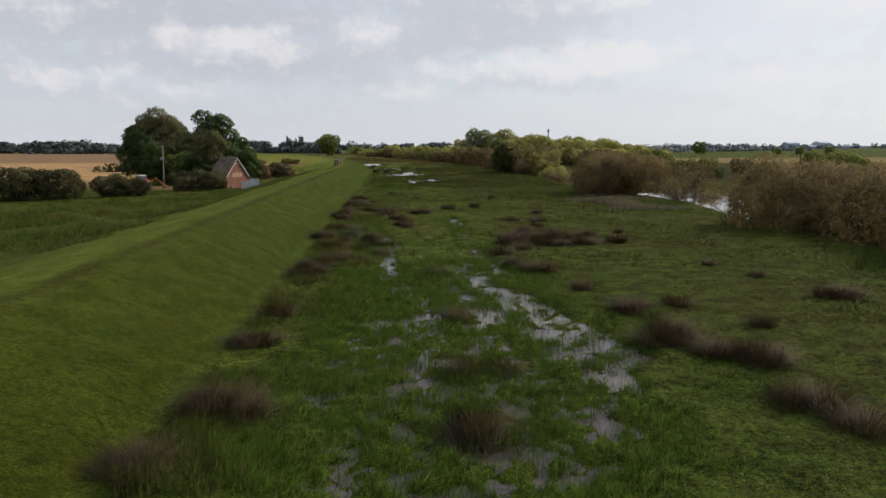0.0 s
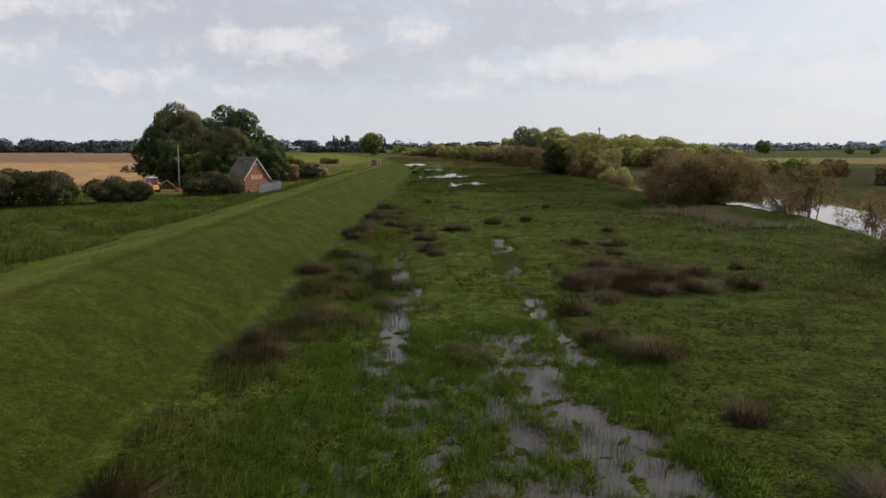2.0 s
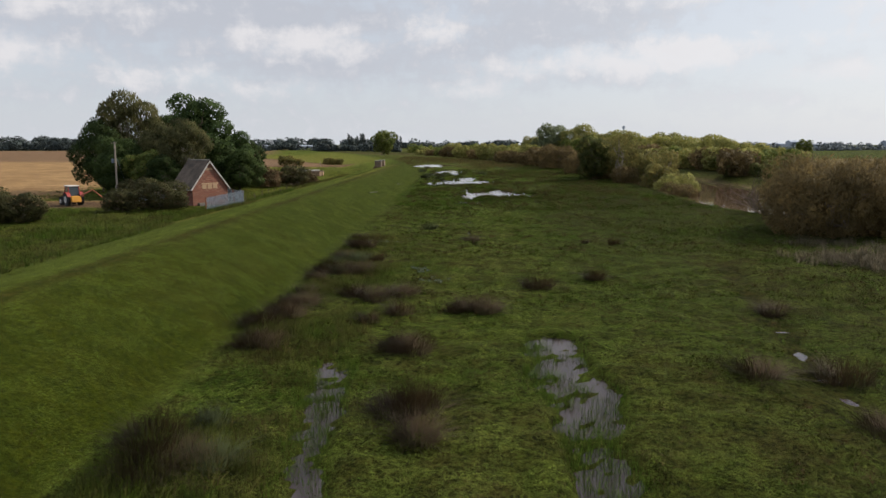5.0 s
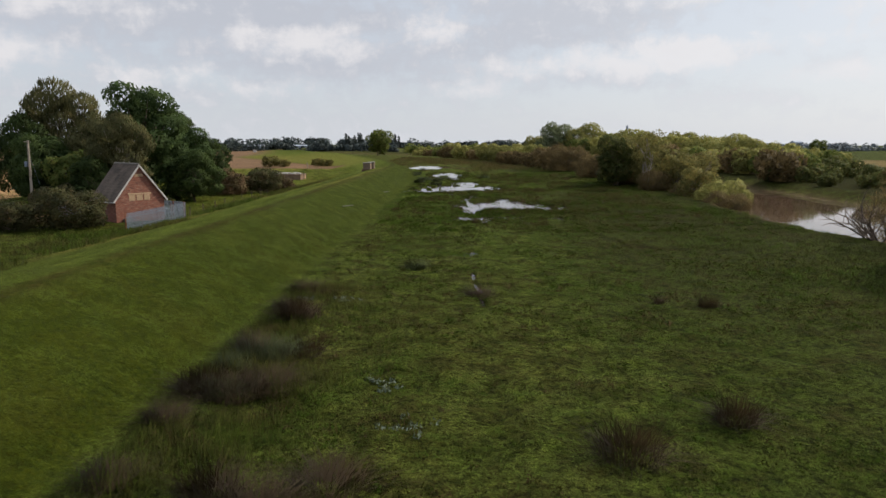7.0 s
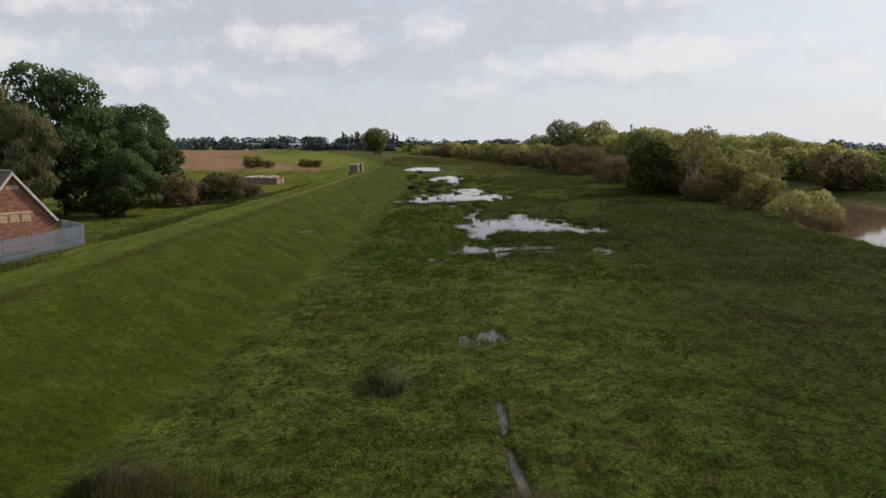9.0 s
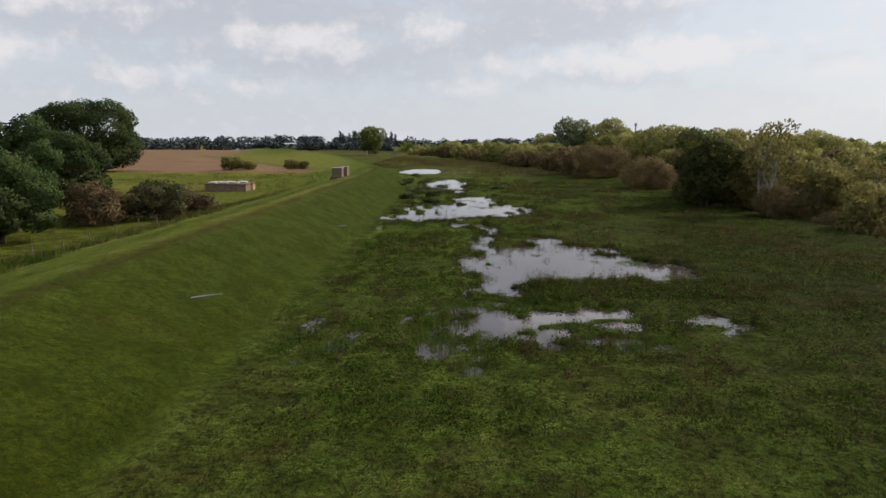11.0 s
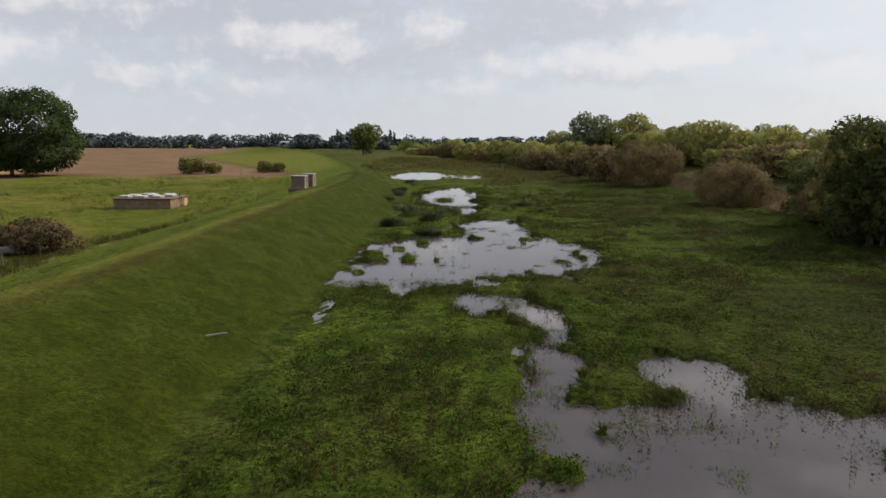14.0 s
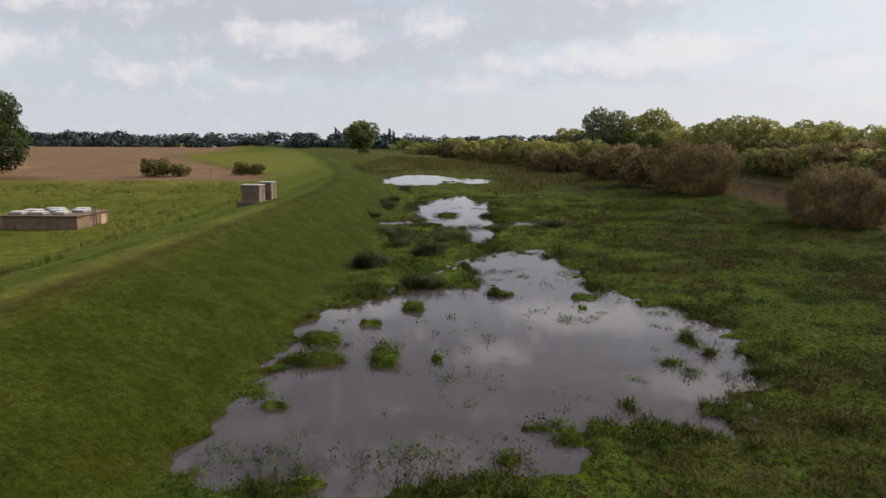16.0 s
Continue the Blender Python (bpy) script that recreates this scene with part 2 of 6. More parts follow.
def rut(x, y):
    """Two wheel ruts across the marsh."""
    m = 3.2 + 0.055 * np.clip(112.5 - y, 0, 20) + 0.05 * np.sin(y * 1.3)
    a = np.exp(-((x - m) / 0.11) ** 2)
    b = np.exp(-((x - m + 1.7) / 0.3) ** 2) * 0.2
    return (a + b) * step(103, 106, y) * (1 - step(113.0, 114.0, y)) * step(0.15, 0.4, vnoise(x, y, 1.3, 27))


def ditch(x, y):
    """A narrow cut that winds between the tussocks towards the river."""
    x, y = np.asarray(x, float), np.asarray(y, float)
    line = [(20.5, 96), (17.6, 84), (15.6, 76), (14.7, 70), (14.0, 65.5), (16.0, 61.8), (19.5, 57.5), (25, 52)]
    d = np.full(np.broadcast(x, y).shape, 99.0)
    for (ax, ay), (bx, by) in zip(line, line[1:]):
        k = np.clip(((x - ax) * (bx - ax) + (y - ay) * (by - ay)) / ((bx - ax) ** 2 + (by - ay) ** 2), 0, 1)
        d = np.minimum(d, np.hypot(x - ax - k * (bx - ax), y - ay - k * (by - ay)))
    for (ax, ay), (bx, by) in (((15.6, 124.8), (17.8, 122.9)), ((17.8, 122.9), (25, 121.9))):
        k = np.clip(((x - ax) * (bx - ax) + (y - ay) * (by - ay)) / ((bx - ax) ** 2 + (by - ay) ** 2), 0, 1)
        d = np.minimum(d, np.hypot(x - ax - k * (bx - ax), y - ay - k * (by - ay)))
    return np.exp(-((d + 0.5 * (vnoise(x, y, 1.3, 28) - 0.5)) / 0.6) ** 2)


def ground_z(x, y):
    x, y = np.broadcast_arrays(np.asarray(x, float), np.asarray(y, float))
    u = (x - toe(y)) / toe_lean(y)
    # marsh with hummocks
    z = 0.18 + 0.20 * (fbm(x, y, 9.0, 11) - 0.5) + 0.22 * (np.abs(2 * fbm(x, y, 1.5, 21, 2) - 1) - 0.22) * step(-1.5, 1.5, u) + 0.18 * step(16, 30, x)
    wet = soaked(x, y)
    mosaic = step(0.0, 0.45, wet)
    z = z * (1 - mosaic) + mosaic * (0.068 - 0.13 * wet + 0.32 * (fbm(x, y, 0.62, 23, 2) - 0.5) + 0.18 * (lattice(np.floor(x / 0.27), np.floor(y / 0.31), 24) - 0.5))
    pond = blob(x, y, PONDS)
    isle = blob(x, y, ISLES, 0.3, 8)
    tuft = step(0.70, 0.76, vnoise(x, y, 1.1, 25) * 0.65 + 0.35 * vnoise(x, y, 5.0, 26) + 0.09 * step(0.6, 1.0, pond) + 0.07 * (y < 156) + 0.035 * (y < 174) - (0.22 * (y > 174) + 0.13 * (y > 153) * (y <= 174)) * (1 - step(0.6, 0.95, pond)))
    z = z - 0.58 * (1 - step(0.93, 1.17, pond)) * step(0.8, 1.15, isle) * (1 - 0.85 * tuft)
    z = z + (0.34 * (fbm(x, y, 1.0, 29, 2) - 0.5) + 0.10 * (lattice(np.floor(x / 0.27), np.floor(y / 0.46), 30) - 0.5)) * step(0.7, 0.9, pond) * (1 - step(1.1, 1.5, pond))
    z = z - 0.46 * rut(x, y) - 0.13 * ditch(x, y)
    # flood bank
    rise = 2.95 * slope(0.1, -6.7, u, 1.1)
    fall = 3.37 * slope(-7.5, -22.5, u, 1.2)
    bank = rise - fall + (0.13 * (fbm(x, y, 4.5, 31, 2) - 0.5) + 0.06 * (fbm(x, y, 1.4, 33, 2) - 0.5)) * step(-0.5, -3, u)
    away = step(-0.3, -2.0, u)
    z = z * (1 - away) + (0.08 + bank) * away
    # river bed and its far side
    r = x - river_middle(y)
    near = np.clip(-r, 0, None)
    z = np.where(r < 0, z - 2.6 * (1 - step(8.6, 11.4, near + 0.8 * (vnoise(x, y, 4, 41) - 0.5))), z)
    far = step(6.5, 17.0, r + 2.0 * (vnoise(x, y, 7, 43) - 0.5))
    z = np.where(r >= 0, -2.0 + far * (3.0 + 0.6 * (fbm(x, y, 12, 45) - 0.5)), z)
    rim = step(24, 70, r)
    z = z - rim * 0.6
    # land beyond, very gently uneven
    dist = np.hypot(x, y - 90)
    return z + 1.6 * (fbm(x, y, 240, 51) - 0.5) * step(200, 700, dist)


def gz(x, y):
    return float(ground_z(np.array([float(x)]), np.array([float(y)]))[0])


# ---- materials ----
def material(name):
    m = bpy.data.materials.new(name)
    m.use_nodes = True
    n = Nodes(m.node_tree)
    bsdf = n.put("ShaderNodeBsdfPrincipled")
    end = n.put("ShaderNodeOutputMaterial")
    n.link(bsdf.outputs[0], end.inputs[0])
    return m, n, bsdf, end


def place(n):
    return n.put("ShaderNodeTexCoord").outputs["Object"]


def bump(n, bsdf, height, strength=0.4, distance=0.05):
    b = n.put("ShaderNodeBump")
    b.inputs["Strength"].default_value, b.inputs["Distance"].default_value = strength, distance
    n.link(height, b.inputs["Height"])
    n.link(b.outputs[0], bsdf.inputs["Normal"])


def plain(name, colour, rough=0.7, metal=0.0, spread=0.25, scale=6.0, relief=0.2, spec=0.3):
    """Painted, cast or sawn stuff: one colour with stains at two scales and a fine relief."""
    m, n, bsdf, _ = material(name)
    p = place(n)
    a, b = n.noise(p, scale * 0.3, 4), n.noise(p, scale * 6, 3)
    f = n.math("ADD", n.math("MULTIPLY", a, 0.65), n.math("MULTIPLY", b, 0.35))
    dark = [c * (1 - spread) for c in colour] + [1]
    light = [min(1, c * (1 + spread)) for c in colour] + [1]
    n.link(n.mix(n.ramp(f, 0.3, 0.7), dark, light), bsdf.inputs["Base Color"])
    bsdf.inputs["Roughness"].default_value, bsdf.inputs["Metallic"].default_value = rough, metal
    bsdf.inputs["Specular IOR Level"].default_value = spec
    bump(n, bsdf, f, relief, 0.02)
    return m


def foliage(name, dark, light, warm=None, through=0.3):
    """Leaves: a random tint leaf by leaf, a tint tree by tree, and some light that comes through."""
    m, n, bsdf, end = material(name)
    geo = n.put("ShaderNodeNewGeometry").outputs["Random Per Island"]
    obj = n.put("ShaderNodeObjectInfo").outputs["Random"]
    p = place(n)
    patch = n.noise(p, 0.55, 3)
    f = n.math("ADD", n.math("MULTIPLY", geo, 0.2), n.math("MULTIPLY", n.ramp(patch, 0.3, 0.7), 0.8))
    c = n.mix(f, (*dark, 1), (*light, 1))
    if warm:
        c = n.mix(n.math("MULTIPLY", n.ramp(n.noise(p, 0.9, 2), 0.48, 0.68), n.math("ADD", 0.35, n.math("MULTIPLY", obj, 0.5))), c, (*warm, 1))
    hue = n.put("ShaderNodeHueSaturation")
    n.feed(hue.inputs["Value"], n.math("ADD", 0.82, n.math("MULTIPLY", obj, 0.36)))
    n.link(c, hue.inputs["Color"])
    n.link(hue.outputs[0], bsdf.inputs["Base Color"])
    bsdf.inputs["Roughness"].default_value, bsdf.inputs["Specular IOR Level"].default_value = 0.7, 0.12
    if through:
        t = n.put("ShaderNodeBsdfTranslucent")
        n.link(hue.outputs[0], t.inputs[0])
        mx = n.put("ShaderNodeMixShader")
        mx.inputs[0].default_value = through
        n.link(bsdf.outputs[0], mx.inputs[1])
        n.link(t.outputs[0], mx.inputs[2])
        n.link(mx.outputs[0], end.inputs[0])
    return m


def grass_stuff(name, light=1.0, through=0.3):
    """Blades tinted clump by clump through the tone attribute: 0 green, 0.5 olive, 1 dry brown."""
    m, n, bsdf, end = material(name)
    tone, geo = n.attr("tone"), n.put("ShaderNodeNewGeometry").outputs["Random Per Island"]
    c = n.mix(n.ramp(tone, 0.1, 0.55), (0.040, 0.070, 0.0075, 1), (0.050, 0.054, 0.012, 1))
    c = n.mix(n.ramp(tone, 0.55, 0.9), c, (0.076, 0.052, 0.022, 1))
    hue = n.put("ShaderNodeHueSaturation")
    n.feed(hue.inputs["Value"], n.math("MULTIPLY", light, n.math("ADD", 0.30, n.math("MULTIPLY", geo, 0.72))))
    n.link(c, hue.inputs["Color"])
    n.link(hue.outputs[0], bsdf.inputs["Base Color"])
    bsdf.inputs["Roughness"].default_value, bsdf.inputs["Specular IOR Level"].default_value = 0.8, 0.03
    t = n.put("ShaderNodeBsdfTranslucent")
    n.link(hue.outputs[0], t.inputs[0])
    mx = n.put("ShaderNodeMixShader")
    mx.inputs[0].default_value = through
    n.link(bsdf.outputs[0], mx.inputs[1])
    n.link(t.outputs[0], mx.inputs[2])
    n.link(mx.outputs[0], end.inputs[0])
    return m


def ground_material():
    m, n, bsdf, _ = material("ground")
    p = place(n)
    big, mid, small, tiny = n.noise(p, 0.06, 4), n.noise(p, 0.45, 4), n.noise(p, 2.6, 4, 0.65), n.noise(p, 9.0, 3, 0.7)
    mott = n.math("ADD", n.math("MULTIPLY", small, 0.55), n.math("MULTIPLY", tiny, 0.45))
    # marsh: fresh green lawn between darker and browner growth
    patch = n.noise(p, 0.9, 5, 0.6, 0.6)
    fine = n.noise(p, 24.0, 4, 0.7)
    marsh = n.mix(n.ramp(mid, 0.35, 0.65), (0.0105, 0.0170, 0.0035, 1), (0.0225, 0.0225, 0.0070, 1))
    marsh = n.mix(n.ramp(patch, 0.45, 0.62), marsh, (0.0270, 0.0450, 0.0052, 1))
    marsh = n.mix(n.math("MULTIPLY", n.ramp(small, 0.48, 0.66), 0.6), marsh, (0.0420, 0.0610, 0.0085, 1))
    marsh = n.mix(n.math("MULTIPLY", n.ramp(n.noise(p, 1.6, 5, 0.7), 0.50, 0.64), 0.55), marsh, (0.0270, 0.0210, 0.0090, 1))
    marsh = n.mix(n.math("MULTIPLY", n.ramp(fine, 0.48, 0.60), 0.7), marsh, (0.0070, 0.0100, 0.0030, 1))
    marsh = n.mix(n.math("MULTIPLY", n.ramp(n.noise(p, 40.0, 3, 0.7), 0.58, 0.68), 0.5), marsh, (0.0750, 0.0760, 0.0240, 1))
    worn = n.math("MULTIPLY", n.ramp(n.noise(p, 0.33, 6, 0.62, 0.4), 0.47, 0.60), n.ramp(n.noise(p, 2.2, 4, 0.7), 0.36, 0.52))
    marsh = n.mix(n.math("MULTIPLY", worn, 0.7), marsh, n.mix(n.ramp(fine, 0.4, 0.6), (0.0190, 0.0150, 0.0065, 1), (0.0460, 0.0370, 0.0150, 1)))
    marsh = n.mix(n.math("MULTIPLY", n.attr("dry"), 0.7), marsh, n.mix(n.ramp(small, 0.4, 0.65), (0.018, 0.014, 0.005, 1), (0.046, 0.036, 0.013, 1)))
    roughness = n.math("ADD", 0.12, n.math("MULTIPLY", n.ramp(n.noise(p, 0.7, 5, 0.65), 0.45, 0.55), 0.83))
    marsh = n.mix(n.math("MULTIPLY", n.attr("rough"), roughness), marsh, n.mix(n.ramp(tiny, 0.4, 0.65), (0.0095, 0.0120, 0.0022, 1), (0.0300, 0.0290, 0.0070, 1)))
    # grazed bank
    bank = n.mix(n.ramp(mid, 0.3, 0.7), (0.0110, 0.0175, 0.0018, 1), (0.0190, 0.0240, 0.0026, 1))
    bank = n.mix(n.ramp(mott, 0.44, 0.62), bank, (0.0300, 0.0390, 0.0036, 1))
    bank = n.mix(n.math("MULTIPLY", n.ramp(patch, 0.48, 0.62), 0.4), bank, (0.0380, 0.0420, 0.0055, 1))
    bank = n.mix(n.math("MULTIPLY", n.ramp(n.noise(p, 0.22, 4, 0.6), 0.50, 0.64), 0.35), bank, (0.0330, 0.0300, 0.0068, 1))
    bank = n.mix(n.math("MULTIPLY", n.ramp(small, 0.58, 0.68), 0.65), bank, (0.0060, 0.0125, 0.0016, 1))
    bank = n.mix(n.math("MULTIPLY", n.ramp(n.noise(p, 8.0, 5, 0.75), 0.52, 0.62), 0.5), bank, (0.0085, 0.0135, 0.0018, 1))
    bank = n.mix(n.math("MULTIPLY", n.ramp(n.noise(p, 19.0, 4, 0.7), 0.56, 0.66), 0.6), bank, (0.0560, 0.0560, 0.0110, 1))
    fleck = n.put("ShaderNodeTexVoronoi")
    n.link(p, fleck.inputs["Vector"])
    fleck.inputs["Scale"].default_value = 4.5
    dry_fleck = n.math("MULTIPLY", n.ramp(fleck.outputs["Distance"], 0.32, 0.16), n.ramp(tiny, 0.46, 0.58))
    bank = n.mix(n.math("MULTIPLY", dry_fleck, 0.4), bank, (0.060, 0.054, 0.014, 1))
    lawn = n.mix(n.ramp(mott, 0.40, 0.60), (0.0300, 0.0520, 0.0050, 1), (0.0600, 0.0900, 0.0095, 1))
    marsh = n.mix(n.math("MULTIPLY", n.attr("lush"), 0.65), marsh, lawn)
    c = n.mix(n.attr("bank"), marsh, n.mix(1.0, n.mix(0.12, bank, (0.0235, 0.0275, 0.0034, 1)), (0.72, 0.74, 0.60, 1), "MULTIPLY"))
    rough_land = n.mix(n.ramp(mid, 0.35, 0.7), (0.034, 0.038, 0.004, 1), (0.072, 0.063, 0.012, 1))
    rough_land = n.mix(n.math("MULTIPLY", n.ramp(patch, 0.48, 0.6), 0.75), rough_land, (0.01882, 0.02587, 0.004234, 1))
    c = n.mix(n.attr("land"), c, rough_land)
    c = n.mix(n.attr("path"), c, n.mix(n.ramp(mott, 0.4, 0.62), (0.075, 0.062, 0.016, 1), (0.150, 0.102, 0.044, 1)))
    c = n.mix(n.math("MULTIPLY", n.attr("track"), n.math("ADD", 0.22, n.math("MULTIPLY", n.ramp(small, 0.4, 0.6), 0.42))), c, n.mix(n.ramp(mott, 0.4, 0.6), (0.012, 0.008, 0.004, 1), (0.042, 0.028, 0.013, 1)))
    soil = n.mix(n.ramp(big, 0.35, 0.65), (0.110, 0.070, 0.054, 1), (0.165, 0.105, 0.082, 1))
    soil = n.mix(n.ramp(mott, 0.35, 0.7), soil, (0.130, 0.084, 0.066, 1))
    c = n.mix(n.attr("field"), c, soil)
    stubble = n.mix(n.ramp(n.noise(p, 0.12, 4), 0.35, 0.65), (0.20, 0.125, 0.082, 1), (0.30, 0.195, 0.125, 1))
    c = n.mix(n.attr("stubble"), c, n.mix(n.math("MULTIPLY", n.ramp(tiny, 0.4, 0.65), 0.5), stubble, (0.15, 0.095, 0.06, 1)))
    straw = n.mix(n.ramp(mid, 0.3, 0.7), (0.20, 0.145, 0.085, 1), (0.145, 0.12, 0.063, 1))
    c = n.mix(n.attr("straw"), c, straw)
    mud = n.mix(n.ramp(small, 0.35, 0.65), (0.057, 0.037, 0.031, 1), (0.114, 0.074, 0.064, 1))
    c = n.mix(n.attr("mud"), c, mud)
    clump = n.noise(p, 4.2, 7, 0.78, 0.3)
    loose = n.math("SUBTRACT", 0.95, n.math("MULTIPLY", n.attr("bank"), 0.40))
    c = n.mix(n.math("MULTIPLY", n.ramp(clump, 0.46, 0.58), loose), n.mix(1.0, c, (1.36, 1.38, 1.25, 1), "MULTIPLY"), n.mix(1.0, c, (0.34, 0.31, 0.36, 1), "MULTIPLY"))
    n.link(n.mix(1.0, c, (0.90, 0.85, 0.64, 1), "MULTIPLY"), bsdf.inputs["Base Color"])
    bsdf.inputs["Roughness"].default_value, bsdf.inputs["Specular IOR Level"].default_value = 0.95, 0.03
    bsdf.inputs["Sheen Roughness"].default_value = 0.4
    dull = n.math("ADD", n.math("ADD", n.math("ADD", n.attr("field"), n.attr("stubble")), n.attr("straw")), n.math("ADD", n.math("ADD", n.math("MULTIPLY", n.attr("track"), 0.6), n.math("MULTIPLY", n.attr("bank"), 0.10)), n.math("MULTIPLY", n.attr("rough"), 0.55)))
    tips = n.math("MULTIPLY", n.ramp(n.noise(p, 17.0, 5, 0.7), 0.32, 0.64), n.math("SUBTRACT", 1.0, n.math("MULTIPLY", n.ramp(clump, 0.44, 0.60), 0.6)))
    tips = n.math("MULTIPLY", tips, n.math("ADD", 0.35, n.math("MULTIPLY", n.ramp(n.noise(p, 0.7, 5, 0.6), 0.40, 0.62), 0.65)))
    n.link(n.math("MULTIPLY", n.math("SUBTRACT", 1.0, dull, clamped=True), n.math("MULTIPLY", n.mix(n.math("MULTIPLY", n.attr("bank"), 0.45), tips, (0.40, 0.40, 0.40, 1)), 0.80)), bsdf.inputs["Sheen Weight"])
    bsdf.inputs["Sheen Tint"].default_value = (0.45, 0.59, 0.09, 1)
    turf = n.math("ADD", n.math("MULTIPLY", n.noise(p, 13.0, 5, 0.7), 1.0), n.math("ADD", n.math("MULTIPLY", mott, 0.5), n.math("MULTIPLY", clump, -0.5)))
    turf = n.math("MULTIPLY", turf, n.math("SUBTRACT", 1.0, n.math("MULTIPLY", n.attr("bank"), 0.58)))
    bump(n, bsdf, turf, 1.0, 0.14)
    return m


def water_material(name, colour, ripple):
    m, n, bsdf, _ = material(name)
    p = place(n)
    cloudy = n.noise(p, 0.35, 4)
    n.link(n.mix(n.ramp(cloudy, 0.3, 0.7), [c * 0.75 for c in colour] + [1], [*colour, 1]), bsdf.inputs["Base Color"])
    bsdf.inputs["Roughness"].default_value, bsdf.inputs["IOR"].default_value = 0.03, 1.33
    bsdf.inputs["Specular IOR Level"].default_value = 0.5
    bump(n, bsdf, n.math("ADD", n.noise(p, 1.4, 3), n.math("MULTIPLY", n.noise(p, 6.0, 2), 0.3)), ripple, 0.03)
    return m


def brick_material():
    m, n, bsdf, _ = material("brick")
    p = n.put("ShaderNodeTexCoord").outputs["UV"]
    b = n.put("ShaderNodeTexBrick")
    n.link(p, b.inputs["Vector"])
    b.inputs["Scale"].default_value, b.inputs["Mortar Size"].default_value = 1.0, 0.009
    b.inputs["Brick Width"].default_value, b.inputs["Row Height"].default_value = 0.225, 0.075
    b.inputs["Color1"].default_value, b.inputs["Color2"].default_value = (0.17, 0.040, 0.023, 1), (0.25, 0.070, 0.036, 1)
    b.inputs["Mortar"].default_value = (0.24, 0.17, 0.12, 1)
    squash = n.put("ShaderNodeMapping")
    n.link(p, squash.inputs["Vector"])
    squash.inputs["Scale"].default_value = (1.0, 3.2, 1.0)
    stain = n.ramp(n.noise(squash.outputs[0], 1.5, 5, 0.65), 0.47, 0.6)
    patch = n.ramp(n.noise(squash.outputs[0], 2.6, 4, 0.65), 0.54, 0.64)
    c = n.mix(n.math("MULTIPLY", stain, 0.75), b.outputs[0], (0.10, 0.035, 0.024, 1))
    c = n.mix(n.math("MULTIPLY", patch, 0.7), c, (0.36, 0.20, 0.12, 1))
    n.link(c, bsdf.inputs["Base Color"])
    bsdf.inputs["Roughness"].default_value = 0.9
    bump(n, bsdf, b.outputs[1], -0.4, 0.01)
    return m


GROUND = ground_material()
POND = water_material("pond_water", (0.052, 0.040, 0.037), 0.06)
RIVER = water_material("river_water", (0.105, 0.070, 0.045), 0.10)
GRASS = grass_stuff("blades", 1.95)
LEAFY = grass_stuff("weed_foliage", 1.35)
BANK_GRASS = grass_stuff("grazed_blades", 1.15)
WEED = grass_stuff("weed_leaves", 2.5)
SEDGE = grass_stuff("sedge_blades", 1.9)
FLOOD_GRASS = grass_stuff("wet_blades", 2.1)
BRICK = brick_material()
SLATE = plain("slate", (0.085, 0.062, 0.043), 0.85, 0, 0.5, 3.0, 0.5)
WOOD = plain("weathered_wood", (0.26, 0.22, 0.17), 0.85, 0, 0.35, 5.0, 0.5)
PAINT = plain("white_paint", (0.47, 0.44, 0.40), 0.65, 0, 0.3, 4.0, 0.1)
STEEL = plain("galvanised_steel", (0.17, 0.205, 0.25), 0.5, 0.35, 0.15, 8.0, 0.1, 0.5)
CONCRETE = plain("concrete", (0.15, 0.135, 0.112), 0.9, 0, 0.3, 4.0, 0.4)
PALE = plain("pale_concrete", (0.27, 0.25, 0.22), 0.85, 0, 0.2, 4.0, 0.3)
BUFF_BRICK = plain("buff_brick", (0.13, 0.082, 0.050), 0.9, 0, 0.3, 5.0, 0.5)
STONE = plain("buff_stone", (0.40, 0.27, 0.16), 0.9, 0, 0.25, 5.0, 0.4)
BARK = plain("bark", (0.13, 0.10, 0.075), 0.95, 0, 0.4, 6.0, 0.8)
PALE_BARK = plain("grey_bark", (0.24, 0.21, 0.17), 0.95, 0, 0.4, 6.0, 0.8)
YELLOW = plain("tractor_paint", (0.50, 0.22, 0.015), 0.45, 0, 0.15, 4.0, 0.1, 0.5)
RED_PAINT = plain("faded_red_paint", (0.30, 0.035, 0.025), 0.5, 0, 0.25, 4.0, 0.1, 0.4)
BLACK = plain("dark_rubber", (0.03, 0.03, 0.032), 0.8, 0, 0.3, 8.0, 0.3)
GLASS = plain("dark_glass", (0.06, 0.075, 0.085), 0.1, 0, 0.1, 2.0, 0.0, 0.6)
CHAMBER_BRICK = plain("chamber_brick", (0.19, 0.125, 0.078), 0.9, 0, 0.35, 5.0, 0.5)
KIOSK = plain("fluted_sheet", (0.19, 0.138, 0.092), 0.8, 0, 0.25, 5.0, 0.3)
RUST = plain("rusty_steel", (0.25, 0.09, 0.045), 0.85, 0.2, 0.4, 6.0, 0.4)
# far buildings and mast share one colour, with distance haze painted in
HAZY = plain("hazed_far_wall", (0.34, 0.37, 0.42), 0.9, 0, 0.08, 0.05, 0.0)
OAK_LEAF = foliage("oak_leaf", (0.026, 0.043, 0.013), (0.074, 0.105, 0.028), None, 0.4)
CHESTNUT_LEAF = foliage("chestnut_leaf", (0.034, 0.060, 0.019), (0.098, 0.145, 0.044), None, 0.4)
BIRCH_LEAF = foliage("birch_leaf", (0.052, 0.056, 0.022), (0.125, 0.122, 0.048), (0.125, 0.105, 0.044), 0.4)
